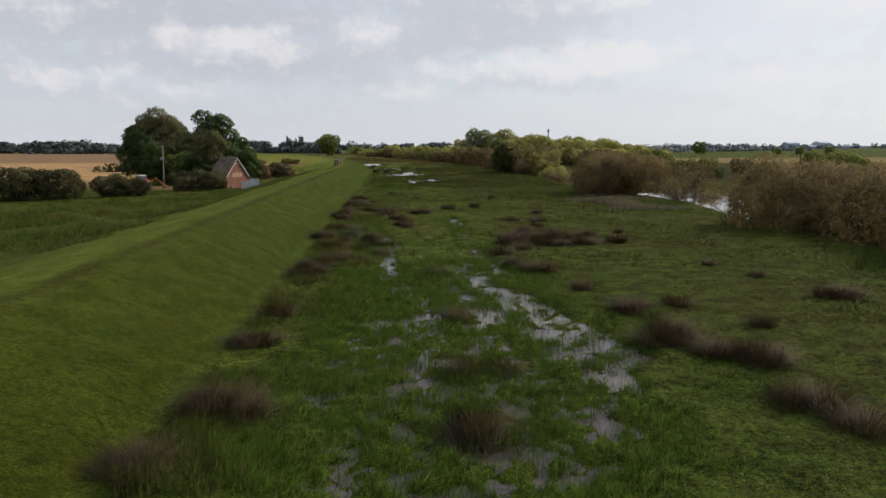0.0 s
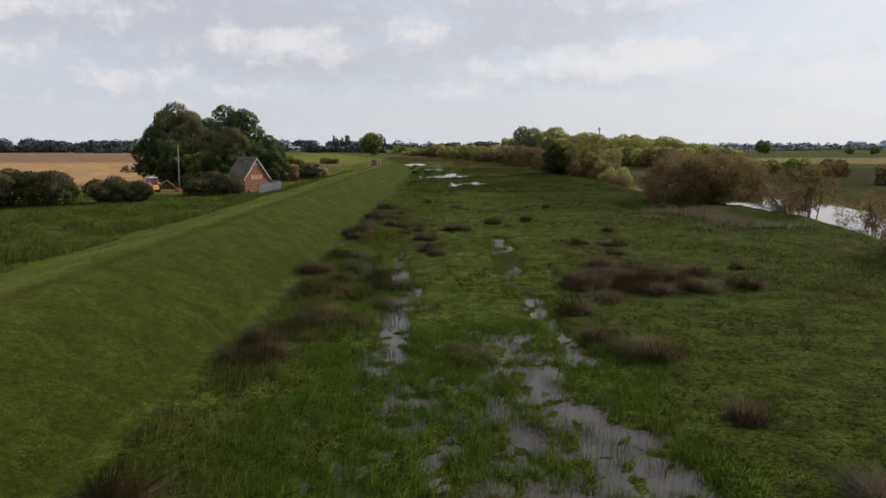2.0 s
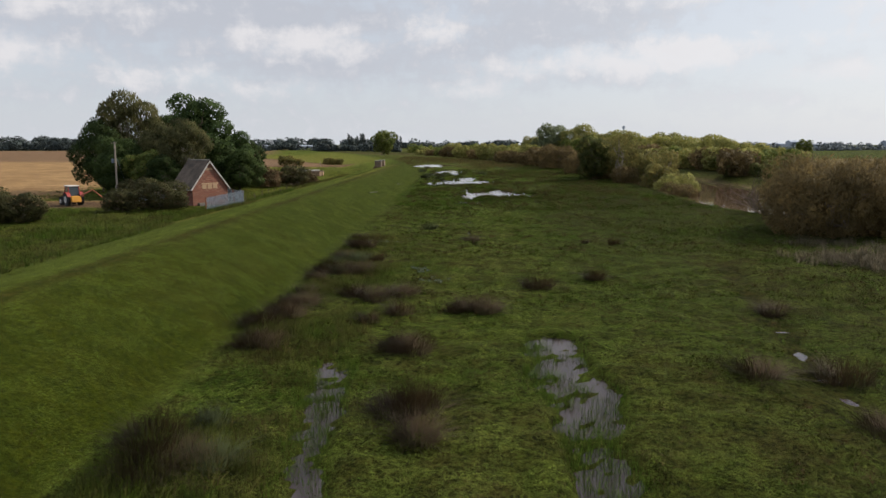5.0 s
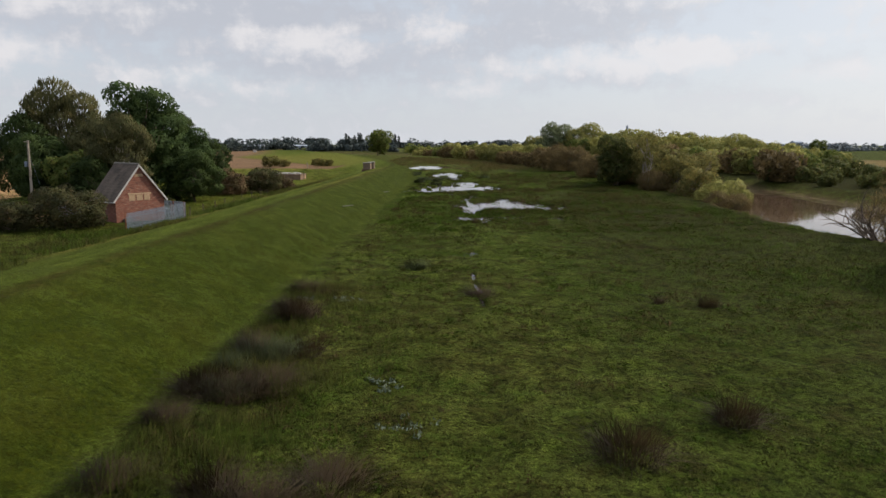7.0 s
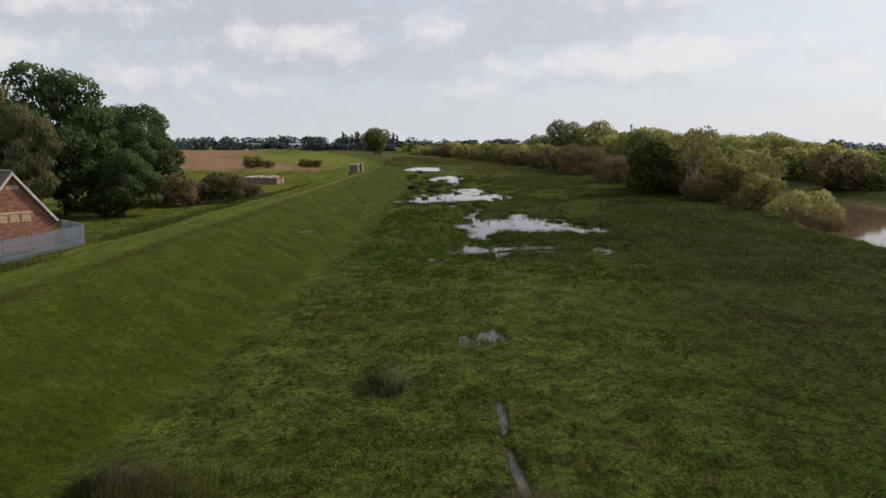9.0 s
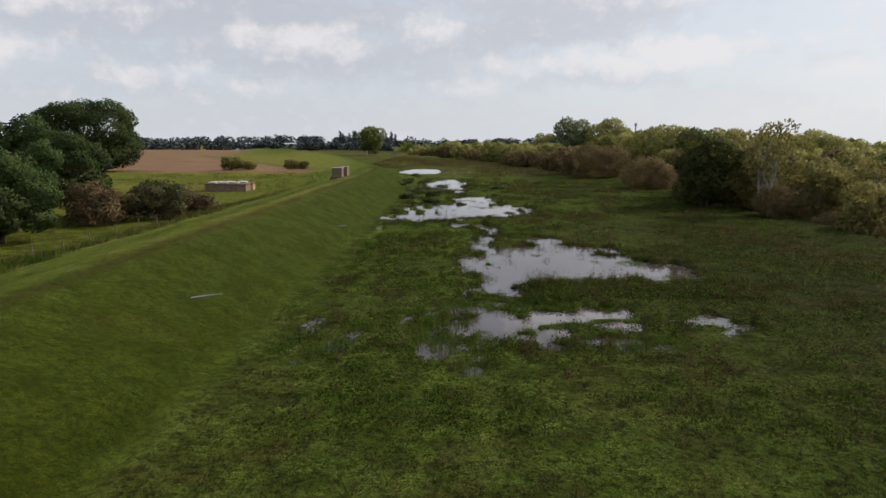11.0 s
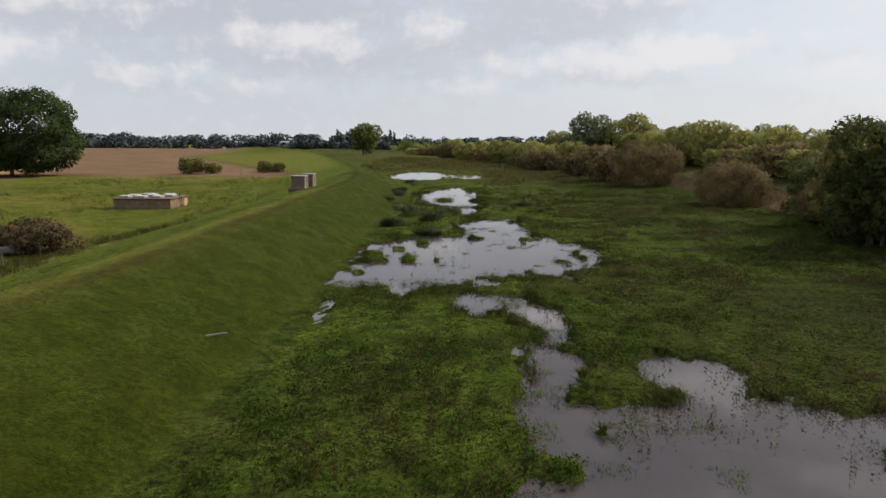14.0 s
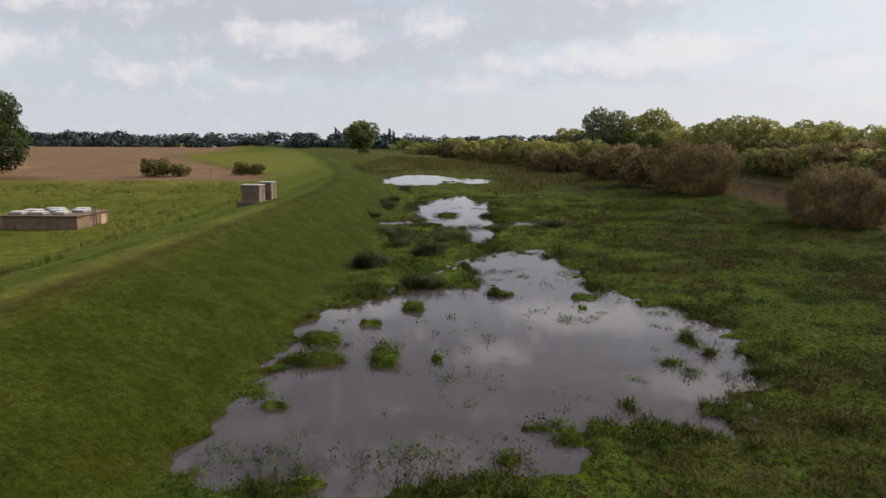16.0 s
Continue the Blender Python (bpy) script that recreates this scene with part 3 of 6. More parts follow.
HEDGE_LEAF = foliage("hawthorn_leaf", (0.034, 0.037, 0.015), (0.088, 0.086, 0.034), (0.094, 0.068, 0.031), 0.45)
WILLOW_LEAF = foliage("willow_leaf", (0.165, 0.172, 0.050), (0.33, 0.32, 0.098), (0.40, 0.33, 0.095), 0.5)
OLIVE_LEAF = foliage("sallow_leaf", (0.090, 0.088, 0.026), (0.215, 0.195, 0.062), (0.24, 0.175, 0.055), 0.5)
GREY_WILLOW_LEAF = foliage("white_willow_leaf", (0.085, 0.105, 0.050), (0.20, 0.225, 0.115), None, 0.5)
GREEN_LEAF = foliage("alder_leaf", (0.0572, 0.0858, 0.0169), (0.169, 0.195, 0.0468), (0.221, 0.195, 0.0468), 0.5)
BROWN_LEAF = foliage("osier_leaf", (0.085, 0.064, 0.028), (0.175, 0.130, 0.056), (0.20, 0.135, 0.053), 0.5)
ALDER_LEAF = foliage("dark_alder_leaf", (0.050, 0.064, 0.018), (0.120, 0.135, 0.040), (0.17, 0.13, 0.04), 0.5)
# haze over the right-hand horizon is put into this pale leaf colour
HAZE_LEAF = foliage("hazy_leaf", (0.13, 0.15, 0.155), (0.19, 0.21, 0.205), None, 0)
# blue cast of distance haze is mixed into the far trees' leaf colour
FAR_HAZED_LEAF = foliage("far_hazed_leaf", (0.044, 0.056, 0.054), (0.076, 0.092, 0.080), None, 0)
BRAMBLE_LEAF = foliage("bramble_leaf", (0.055, 0.042, 0.018), (0.115, 0.082, 0.038), (0.15, 0.085, 0.045), 0.3)
TUSSOCK_BLADE = foliage("rush_blade", (0.046, 0.031, 0.016), (0.092, 0.062, 0.033), (0.062, 0.058, 0.024), 0.3)
THATCH = foliage("dead_thatch", (0.04, 0.030, 0.017), (0.095, 0.070, 0.040), None, 0.1)
PALE_WEED = foliage("silverweed_leaf", (0.10, 0.13, 0.085), (0.20, 0.235, 0.17), None, 0.2)
RUSH_GREEN = foliage("green_rush", (0.030, 0.040, 0.013), (0.075, 0.088, 0.032), None, 0.1)
REED_BLADE = foliage("reed_blade", (0.050, 0.042, 0.023), (0.115, 0.092, 0.052), None, 0.3)


# ---- mesh helpers ----
def numpy_mesh(name, verts, faces, mat, tone=None, smooth=False, normals=None):
    """A mesh from arrays; faces is an array of triangles or quads."""
    verts, faces = np.asarray(verts, np.float32), np.asarray(faces, np.int32)
    me = bpy.data.meshes.new(name)
    k = faces.shape[1]
    me.vertices.add(len(verts))
    me.vertices.foreach_set("co", verts.ravel())
    me.loops.add(faces.size)
    me.loops.foreach_set("vertex_index", faces.ravel())
    me.polygons.add(len(faces))
    me.polygons.foreach_set("loop_start", np.arange(0, faces.size, k, dtype=np.int32))
    if tone is not None:
        a = me.attributes.new("tone", "FLOAT", "POINT")
        a.data.foreach_set("value", np.asarray(tone, np.float32))
    me.materials.append(mat)
    me.update(calc_edges=True)
    me.validate()
    if smooth or normals is not None:
        me.shade_smooth()
    if normals is not None:
        me.normals_split_custom_set_from_vertices(np.asarray(normals, np.float32))
    return me


def mesh_of(name, bm, mat, bevelled=0.0):
    if bevelled:
        bmesh.ops.bevel(bm, geom=list(bm.edges), offset=bevelled, segments=1, affect="EDGES", clamp_overlap=True)
    bmesh.ops.recalc_face_normals(bm, faces=bm.faces)
    me = bpy.data.meshes.new(name)
    bm.to_mesh(me)
    bm.free()
    me.materials.append(mat)
    return me


def part(name, bm, mat, parent, label="", bevelled=0.0):
    ob = new(name, mesh_of(name, bm, mat, bevelled))
    ob.parent = parent
    if label:
        ob["label"] = label
    return ob


def child(name, me, parent, m=None, label=""):
    ob = new(name, me)
    ob.parent = parent
    if m is not None:
        ob.matrix_basis = m
    if label:
        ob["label"] = label
    return ob


def thing(name, m, label, category, group="", kind=""):
    ob = new(name)
    ob.empty_display_size = 0.3
    ob.matrix_basis = m
    return tagged(ob, label, category, group, kind)


def box(bm, size, at, turn=(0, 0, 0)):
    """A box of the given size with its middle at the place given."""
    m = pose(*at, *turn) @ Matrix.Diagonal((*size, 1))
    return bmesh.ops.create_cube(bm, size=1.0, matrix=m)


def rod(bm, a, b, ra, rb=None, sides=8):
    a, b = Vector(a), Vector(b)
    d = b - a
    m = Matrix.Translation((a + b) / 2) @ d.to_track_quat("Z", "Y").to_matrix().to_4x4()
    bmesh.ops.create_cone(bm, cap_ends=True, segments=sides, radius1=ra, radius2=ra if rb is None else rb, depth=d.length, matrix=m)


# ---- ground, one sheet to the horizon ----
def graded(fine_parts, low, high):
    """Grid lines: the fine stretches given as (start, end, step), then growing outwards to low and high."""
    lines = np.concatenate([np.arange(a, b, s) for a, b, s in fine_parts] + [[fine_parts[-1][1]]])
    s, v, right = fine_parts[-1][2], lines[-1], []
    while v < high:
        s *= 1.12
        v += s
        right.append(v)
    s, v, left = fine_parts[0][2], lines[0], []
    while v > low:
        s *= 1.12
        v -= s
        left.append(v)
    return np.concatenate([left[::-1], lines, right])


gx = graded([(-60, -24, 1.2), (-24, -16, 0.8), (-16, -12.4, 0.24), (-12.4, -8, 0.6), (-8, 2.5, 0.27), (2.5, 4.4, 0.12), (4.4, 17, 0.27), (17, 64, 1.0)], -4200, 4200)
gy = graded([(-6, 12, 1.0), (12, 48, 0.3), (48, 80, 0.32), (80, 240, 0.46), (240, 420, 1.6)], -900, 4600)
GX, GY = np.meshgrid(gx, gy)
GZ = ground_z(GX, GY)
nx, ny = len(gx), len(gy)
idx = np.arange(nx * ny).reshape(ny, nx)
quads = np.stack([idx[:-1, :-1], idx[:-1, 1:], idx[1:, 1:], idx[1:, :-1]], -1).reshape(-1, 4)
ground_me = numpy_mesh("ground", np.stack([GX, GY, GZ], -1).reshape(-1, 3), quads, GROUND, smooth=True)
U = (GX - toe(GY)) / toe_lean(GY)
R = GX - river_middle(GY)
edge = 4.0 * (fbm(GX, GY, 14, 61) - 0.5)
ZONES = {
    "bank": step(0.3, -0.9, U + 0.5 * (fbm(GX, GY, 2.0, 62) - 0.5)) * (1 - step(-17, -22, U + edge) * (1 - step(150, 200, GY))),
    "land": (0.2 * step(-6.0, -15.0, U) * step(100, 190, GY) + 0.7 * step(-17.5, -22.5, U + 3 * (fbm(GX, GY, 5.0, 63) - 0.5))) * (0.25 + 0.75 * step(140, 200, GY)),
    "dry": np.clip(0.75 * np.exp(-((GX - 3) / 5.0) ** 2) * step(66, 84, GY) * (1 - step(112, 130, GY)) * (0.4 + 0.6 * fbm(GX, GY, 4, 75)) + 0.6 * np.exp(-((U - 2.0) / 1.6) ** 2) * step(96, 106, GY) * (1 - step(138, 150, GY)) + 0.9 * step(10.5, 12.5, R) * (1 - step(24, 30, R)) + step(0.45, 0.66, fbm(GX, GY, 11, 64)) * 0.8 * step(0.5, 3, U) + step(270, 330, GY) * step(1, 8, U) * 0.9 * (GX < 70) + 0.75 * step(-19, -24, U) * (1 - step(150, 190, GY)) * step(0.35, 0.55, fbm(GX, GY, 7, 70)) + 0.5 * step(18, 26, R) * step(0.4, 0.6, fbm(GX, GY, 16, 69)) * (R < 95), 0, 1),
    "rough": 1.0 * step(13, 18, R) * (R < 90) + step(6 + 5 * step(120, 140, GY), 14 + 8 * step(120, 140, GY), GX + edge) * (R < -9) * (0.5 + 0.5 * step(90, 120, GY)) + (0.2 + 0.35 * step(5, 9, GX)) * step(128, 140, GY) * step(2, 6, U) + 0.75 * step(-12, -17, U + edge) * (1 - step(135, 175, GY)) * (0.6 + 0.4 * fbm(GX, GY, 6, 72)),
    "lush": (lawn(GX, GY) + 0.28 * step(0.50, 0.62, vnoise(GX, GY, 8.0, 117) * 0.6 + vnoise(GX, GY, 2.2, 118) * 0.4) * (1 - step(130, 150, GY)) * (1 - step(0.1, 0.3, soaked(GX, GY)))) * (U > 0.5) * (R < -9) * (1 - 0.8 * step(4, 10, GX) * (1 - step(180, 192, GY))) * (1 - step(260, 300, GY)),
    "field": np.maximum(step(302, 305, GY + edge) * step(0, 1.5, -34 - 0.524 * (GY - 302) - GX + 0.3 * edge) * (1 - step(760, 775, GY)),
                        step(0, 3, -68 - (GY - 165) * 0.197 - GX + edge) * step(165, 168, GY + edge) * (1 - step(880, 900, GY))),
    "stubble": np.maximum(0.75 * step(1.1, 0.8, np.hypot((GX + 52) / 12, (GY - 146) / 5.5) + edge * 0.05), step(0, 3, -59 - (GY - 150) * 0.29 - GX + edge) * step(149, 152, GY + edge)) * (1 - step(340, 400, GY + 3 * edge)) * (1 - 0.8 * np.exp(-((GY - 240.5 + 0.06 * (GX + 90)) / 1.6) ** 2)),
    "straw": step(80, 86, R + edge) * step(305, 312, GY + 0.1 * GX + edge) * (1 - step(395, 410, GY + edge)) * (0.6 + 0.4 * fbm(GX, GY, 40, 66)),
    "mud": np.clip(step(12.0, 10.5, np.abs(R)) + step(14.0, 11.5, R) * (R > 0) + 0.25 * rut(GX, GY) + step(1.1, 0.8, np.hypot((GX + 51) / 11, (GY - 144) / 5) + edge * 0.04) * 0.8 + 0.8 * step(1.1, 0.8, np.hypot((GX + 36) / 4, (GY - 194) / 3) + edge * 0.1)
                   + 0.8 * (1 - step(-0.22, -0.06, GZ)) * (U > -1) * (U < 40), 0, 1),
    # track also darkens the ditch: dark mud, plus the cut's shade painted in
    "track": np.clip(0.9 * np.exp(-((GX + 33.6 + 0.524 * (GY - 302)) / 2.0) ** 2) * step(306, 330, GY) * (GY < 780) + 0.95 * ditch(GX, GY) + np.exp(-((U + 6.9) / 0.5) ** 2), 0, 1) * (0.65 + 0.35 * step(0.3, 0.6, fbm(GX, GY, 5, 67))),
    "path": np.clip(0.5 * np.exp(-((U + 8.3) / 1.5) ** 2) * step(135, 165, GY) * (1 - step(214, 235, GY)) + 0.5 * step(280, 310, GY) * step(-7.5, -11, U) * (1 - step(500, 600, GY)) * (U > -60) + 0.5 * step(0.42, 0.62, fbm(GX, GY, 7, 74)) * step(-19, -26, U) * step(212, 240, GY) * (1 - step(300, 306, GY)) + np.exp(-((U + 19.3) / 2.2) ** 2) * step(108, 130, GY) * (1 - step(196, 206, GY)) + np.exp(-((GX + 26.5 + (GY - 192) * 0.56) / 2.0) ** 2) * step(188, 196, GY) * (1 - step(212, 224, GY)), 0, 1) * (0.65 + 0.35 * fbm(GX, GY, 3, 68)),
}
for key, value in ZONES.items():
    ground_me.attributes.new(key, "FLOAT", "POINT").data.foreach_set("value", value.astype(np.float32).ravel())
ground = tagged(new("ground", ground_me), "grassy flood plain with a green flood bank and muddy river edge", "ground", kind="structure")


def sheet(name, xs, ys, z, mat, label):
    """A water surface: flat, cut along the outline of rows of x."""
    X = np.asarray(xs)
    Y = np.repeat(np.asarray(ys, float)[:, None], X.shape[1], 1)
    i = np.arange(X.size).reshape(X.shape)
    q = np.stack([i[:-1, :-1], i[:-1, 1:], i[1:, 1:], i[1:, :-1]], -1).reshape(-1, 4)
    return tagged(new(name, numpy_mesh(name, np.stack([X, Y, np.full(X.shape, z)], -1).reshape(-1, 3), q, mat, smooth=True)), label, "water", kind="structure")


ys = np.arange(8.0, 346.0, 4.0)
sheet("water_pond", np.stack([np.maximum(toe(ys) - 1.0, -22), np.full(len(ys), 20.0)], 1), ys, 0.0, POND, "still flood water lying in the marsh grass")
ys = np.concatenate([np.arange(-400.0, 0, 40.0), np.arange(0, 600.0, 10.0), np.arange(600, 1500, 60.0)])
mid = river_middle(ys)
sheet("water_river", np.stack([mid - 13.0, mid + 14.0], 1), ys, -0.45, RIVER, "brown slow river between muddy banks")


# ---- trees and bushes ----
def leaf_cloud(rng, lobes, cover, size, droop=0.0, shell=(0.70, 1.08), stretch=1.0):
    """Leaf sprays on the outsides of many lobes (x, y, z, rx, rz): pointed quads, turned every way, none deep inside. Gives vertices, quads and soft normals."""
    pts, out = [], []
    L = np.array(lobes)
    for k, (cx, cy, cz, rx, rz) in enumerate(lobes):
        count = max(14, int(cover * rx * (rx + rz) * 6.3 / (1.1 * stretch * size * size)))
        d = rng.normal(size=(count, 3))
        d /= np.linalg.norm(d, axis=1)[:, None]
        r = rng.uniform(*shell, count)[:, None] + 0.10 * np.sin(d[:, :1] * 7 + k) * np.sin(d[:, 2:] * 6 + k)
        p = np.array([cx, cy, cz]) + d * r * np.array([rx, rx, rz])
        if len(lobes) < 60:
            q = (p[:, None, :] - L[None, :, :3]) / np.stack([L[:, 3], L[:, 3], L[:, 4]], 1)[None]
            e = np.linalg.norm(q, axis=2)
            e[:, k] = 9
            keep = e.min(1) > 0.72
            p, d = p[keep], d[keep]
        pts.append(p)
        out.append(d)
    P, D = np.concatenate(pts), np.concatenate(out)
    count = len(P)
    n = D * 0.8 + rng.normal(size=(count, 3)) * 0.8
    n /= np.linalg.norm(n, axis=1)[:, None]
    n *= np.where((n * D).sum(1) < 0, -1, 1)[:, None]
    a = np.cross(n, rng.normal(size=(count, 3)))
    a[:, 2] -= droop * np.linalg.norm(a, axis=1)
    a /= np.linalg.norm(a, axis=1)[:, None]
    b = np.cross(n, a)
    b /= np.linalg.norm(b, axis=1)[:, None] + 1e-9
    s = size * rng.uniform(0.55, 1.35, count)[:, None]
    V = np.stack([P - a * s * stretch, P - b * s * 0.55 + n * s * 0.1, P + a * s * stretch, P + b * s * 0.55 + n * s * 0.15], 1).reshape(-1, 3)
    soft = D * 0.8 + n * 0.14 + np.array([0, 0, 0.15])
    soft /= np.linalg.norm(soft, axis=1)[:, None]
    return V, np.arange(count * 4).reshape(-1, 4), np.repeat(soft, 4, 0)


def limb_tubes(rng, segs, sides=5):
    """Tapered tubes: rows of (a, b, radius at a, radius at b)."""
    V, Fq = [], []
    ang = np.arange(sides) * 2 * np.pi / sides
    for a, b, ra, rb in segs:
        a, b = np.asarray(a, float), np.asarray(b, float)
        d = (b - a) / (np.linalg.norm(b - a) + 1e-9)
        u = np.cross(d, [0.3, 0.9, 0.1])
        u /= np.linalg.norm(u)
        v = np.cross(d, u)
        ring = np.cos(ang)[:, None] * u + np.sin(ang)[:, None] * v
        k = len(V) * sides
        V += [a + ring * ra, b + ring * rb]
        i = np.arange(sides)
        Fq.append(np.stack([k + i, k + (i + 1) % sides, k + sides + (i + 1) % sides, k + sides + i], 1))
    return np.concatenate(V), np.concatenate(Fq)


def crown_lobes(rng, height, radius, base, count, flat=0.75, top_heavy=0.0):
    """Lobes spread over a crown that begins at height base; uneven in size and outline."""
    lobes = []
    mid, half = (height + base) / 2, (height - base) / 2
    for k in range(count):
        t = (k + 0.5) / count
        h = (t * 2 - 1) * 0.78
        w = math.sqrt(max(0.05, 1 - h * h)) * (1 + top_heavy * h)
        a = k * 2.4 + rng.uniform(-0.5, 0.5)
        reach = radius * w * rng.uniform(0.35, 0.78)
        r = radius * rng.uniform(0.30, 0.46)
        lobes.append((math.cos(a) * reach, math.sin(a) * reach, mid + h * half * 0.95 + rng.uniform(-0.05, 0.05) * height, r, r * flat * rng.uniform(0.8, 1.15)))
    lobes.append((0, 0, mid, radius * 0.55, half * 0.6))
    return lobes


def tree_meshes(name, seed, height, radius, base, lobes, leaf, bark, size=0.45, density=1.0, droop=0.0, stretch=1.0, stems=1, flat=0.75, top_heavy=0.0, shell=(0.70, 1.08)):
    """One trunk mesh with its limbs and one crown mesh."""
    rng = np.random.default_rng(seed)
    L = crown_lobes(rng, height, radius, base, lobes, flat, top_heavy)
    V, Fq, N = leaf_cloud(rng, L, 0.95 * density, size, droop, shell, stretch)
    V[:, 2] = np.maximum(V[:, 2], 0.15)
    segs = []
    thick = max(0.10, height * 0.028)
    for s in range(stems):
        off = np.array([rng.normal() * 0.12 * radius, rng.normal() * 0.12 * radius, 0]) if stems > 1 else np.zeros(3)
        p, r = off - [0, 0, 0.3], thick / math.sqrt(stems)
        lean = np.array([rng.normal() * 0.05, rng.normal() * 0.05, 1.0]) + off * 0.1
        knees = [p]
        for k in range(3):
            q = p + lean * (max(base, height * 0.2) if k == 0 else (height - base) * 0.28) + rng.normal(size=3) * [0.12, 0.12, 0]
            segs.append((p, q, r, r * 0.74))
            p, r = q, r * 0.74
            knees.append(q)
        for c in L[:: max(1, stems)]:
            k = knees[1 + (c[2] > (height + base) / 2)]
            m = (np.array(c[:3]) + k) / 2 + rng.normal(size=3) * 0.2
            segs += [(k, m, thick * 0.42, thick * 0.26), (m, np.array(c[:3]), thick * 0.26, thick * 0.08)]
    TV, TF = limb_tubes(rng, segs)
    return numpy_mesh(name + "_trunk", TV, TF, bark, smooth=True), numpy_mesh(name + "_crown", V, Fq, leaf, normals=N)


def plant(name, meshes, x, y, label, category, group="", scale=1.0, turn=0.0, tall=1.0, sink=0.0):
    t = thing(name, Matrix.Translation((x, y, gz(x, y) - sink)) @ Matrix.Rotation(turn, 4, "Z") @ Matrix.Diagonal((scale, scale, scale * tall, 1)), label, category, group)
    child("trunk", meshes[0], t)
    child("crown", meshes[1], t)
    return t


rnd = random.Random(5)
# kinds
OAK = tree_meshes("oak", 1, 19.5, 15.2, 2.0, 44, OAK_LEAF, BARK, 0.34, 1.1, flat=0.75)
CHESTNUT = tree_meshes("chestnut", 2, 16.5, 6.2, 1.0, 26, CHESTNUT_LEAF, BARK, 0.24, 0.95)
BIRCH = tree_meshes("birch", 3, 17.8, 6.0, 3.0, 24, BIRCH_LEAF, PALE_BARK, 0.13, 0.8, droop=2.4, stretch=2.8, top_heavy=0.35)
DARK = tree_meshes("dark_tree", 4, 12.5, 6.5, 0.8, 24, OAK_LEAF, BARK, 0.25, 0.95)
ROUND = tree_meshes("round_tree", 6, 10.5, 5.4, 0.8, 22, GREEN_LEAF, BARK, 0.34, 0.9, stems=3)
WILLOW = tree_meshes("willow", 8, 12.0, 7.0, 0.5, 26, WILLOW_LEAF, PALE_BARK, 0.30, 0.72, stems=3, droop=0.8, stretch=1.3)
WILLOW_B = tree_meshes("willow_b", 9, 10.5, 7.5, 0.4, 24, WILLOW_LEAF, PALE_BARK, 0.28, 0.72, stems=4, droop=0.6, stretch=1.3)
HEDGE = tree_meshes("hawthorn", 10, 5.4, 4.6, 0.1, 20, HEDGE_LEAF, BARK, 0.17, 0.8, stems=4)
HEDGE_B = tree_meshes("hawthorn_b", 11, 4.2, 4.2, 0.1, 18, HEDGE_LEAF, BARK, 0.15, 0.85, stems=4)
OSIER = tree_meshes("osier", 12, 5.8, 5.6, 0.1, 24, BROWN_LEAF, BARK, 0.088, 0.6, stems=6, droop=-1.0, stretch=3.2, flat=0.9, shell=(0.6, 1.2))
OSIER_B = tree_meshes("osier_b", 13, 6.8, 6.2, 0.1, 26, BROWN_LEAF, BARK, 0.085, 0.6, stems=6, droop=-0.8, stretch=3.2, flat=0.9, shell=(0.6, 1.2))
SPARSE = tree_meshes("sparse_willow", 14, 7.0, 4.2, 1.6, 16, BROWN_LEAF, BARK, 0.06, 0.14, stems=12, droop=-0.8, stretch=3.5)
SHRUB = tree_meshes("shrub", 15, 3.0, 2.6, 0.05, 14, HEDGE_LEAF, BARK, 0.12, 0.85, stems=4)

FAR_WILLOW = tree_meshes("far_willow", 21, 9.5, 7.0, 0.3, 20, WILLOW_LEAF, BARK, 0.46, 0.8, stems=3)
FAR_OSIER = tree_meshes("far_osier", 22, 6.5, 6.2, 0.1, 20, BROWN_LEAF, BARK, 0.42, 0.7, stems=3, stretch=1.6, droop=-0.8)
FAR_GREEN = tree_meshes("far_green", 23, 9.0, 5.6, 0.3, 18, GREEN_LEAF, BARK, 0.48, 0.8, stems=3)

BRAMBLE = tree_meshes("bramble", 30, 2.6, 2.9, 0.05, 16, BRAMBLE_LEAF, BARK, 0.12, 0.75, stems=5, droop=-0.5, stretch=1.8, shell=(0.6, 1.2))
FAR_DARK = tree_meshes("far_dark", 29, 5.4, 4.6, 0.1, 16, ALDER_LEAF, BARK, 0.34, 0.8, stems=3)
FIELD_SHRUB = tree_meshes("field_shrub", 24, 3.0, 2.7, 0.05, 14, OLIVE_LEAF, BARK, 0.24, 0.8, stems=4, droop=-0.4, shell=(0.6, 1.2))
OLIVE = tree_meshes("sallow", 25, 10.0, 4.4, 0.4, 26, OLIVE_LEAF, BARK, 0.25, 0.75, stems=5, droop=0.2, shell=(0.65, 1.15))
ALDER_B = tree_meshes("alder_b", 26, 10.8, 4.4, 0.1, 30, ALDER_LEAF, BARK, 0.24, 0.9, stems=3, shell=(0.7, 1.12))
GREY_WILLOW = tree_meshes("grey_willow", 28, 12.0, 6.6, 0.5, 26, GREY_WILLOW_LEAF, PALE_BARK, 0.34, 0.8, stems=3, flat=0.85)
WISPY = tree_meshes("wispy_tree", 27, 10.5, 3.2, 3.0, 14, OLIVE_LEAF, PALE_BARK, 0.18, 0.28, stems=3)

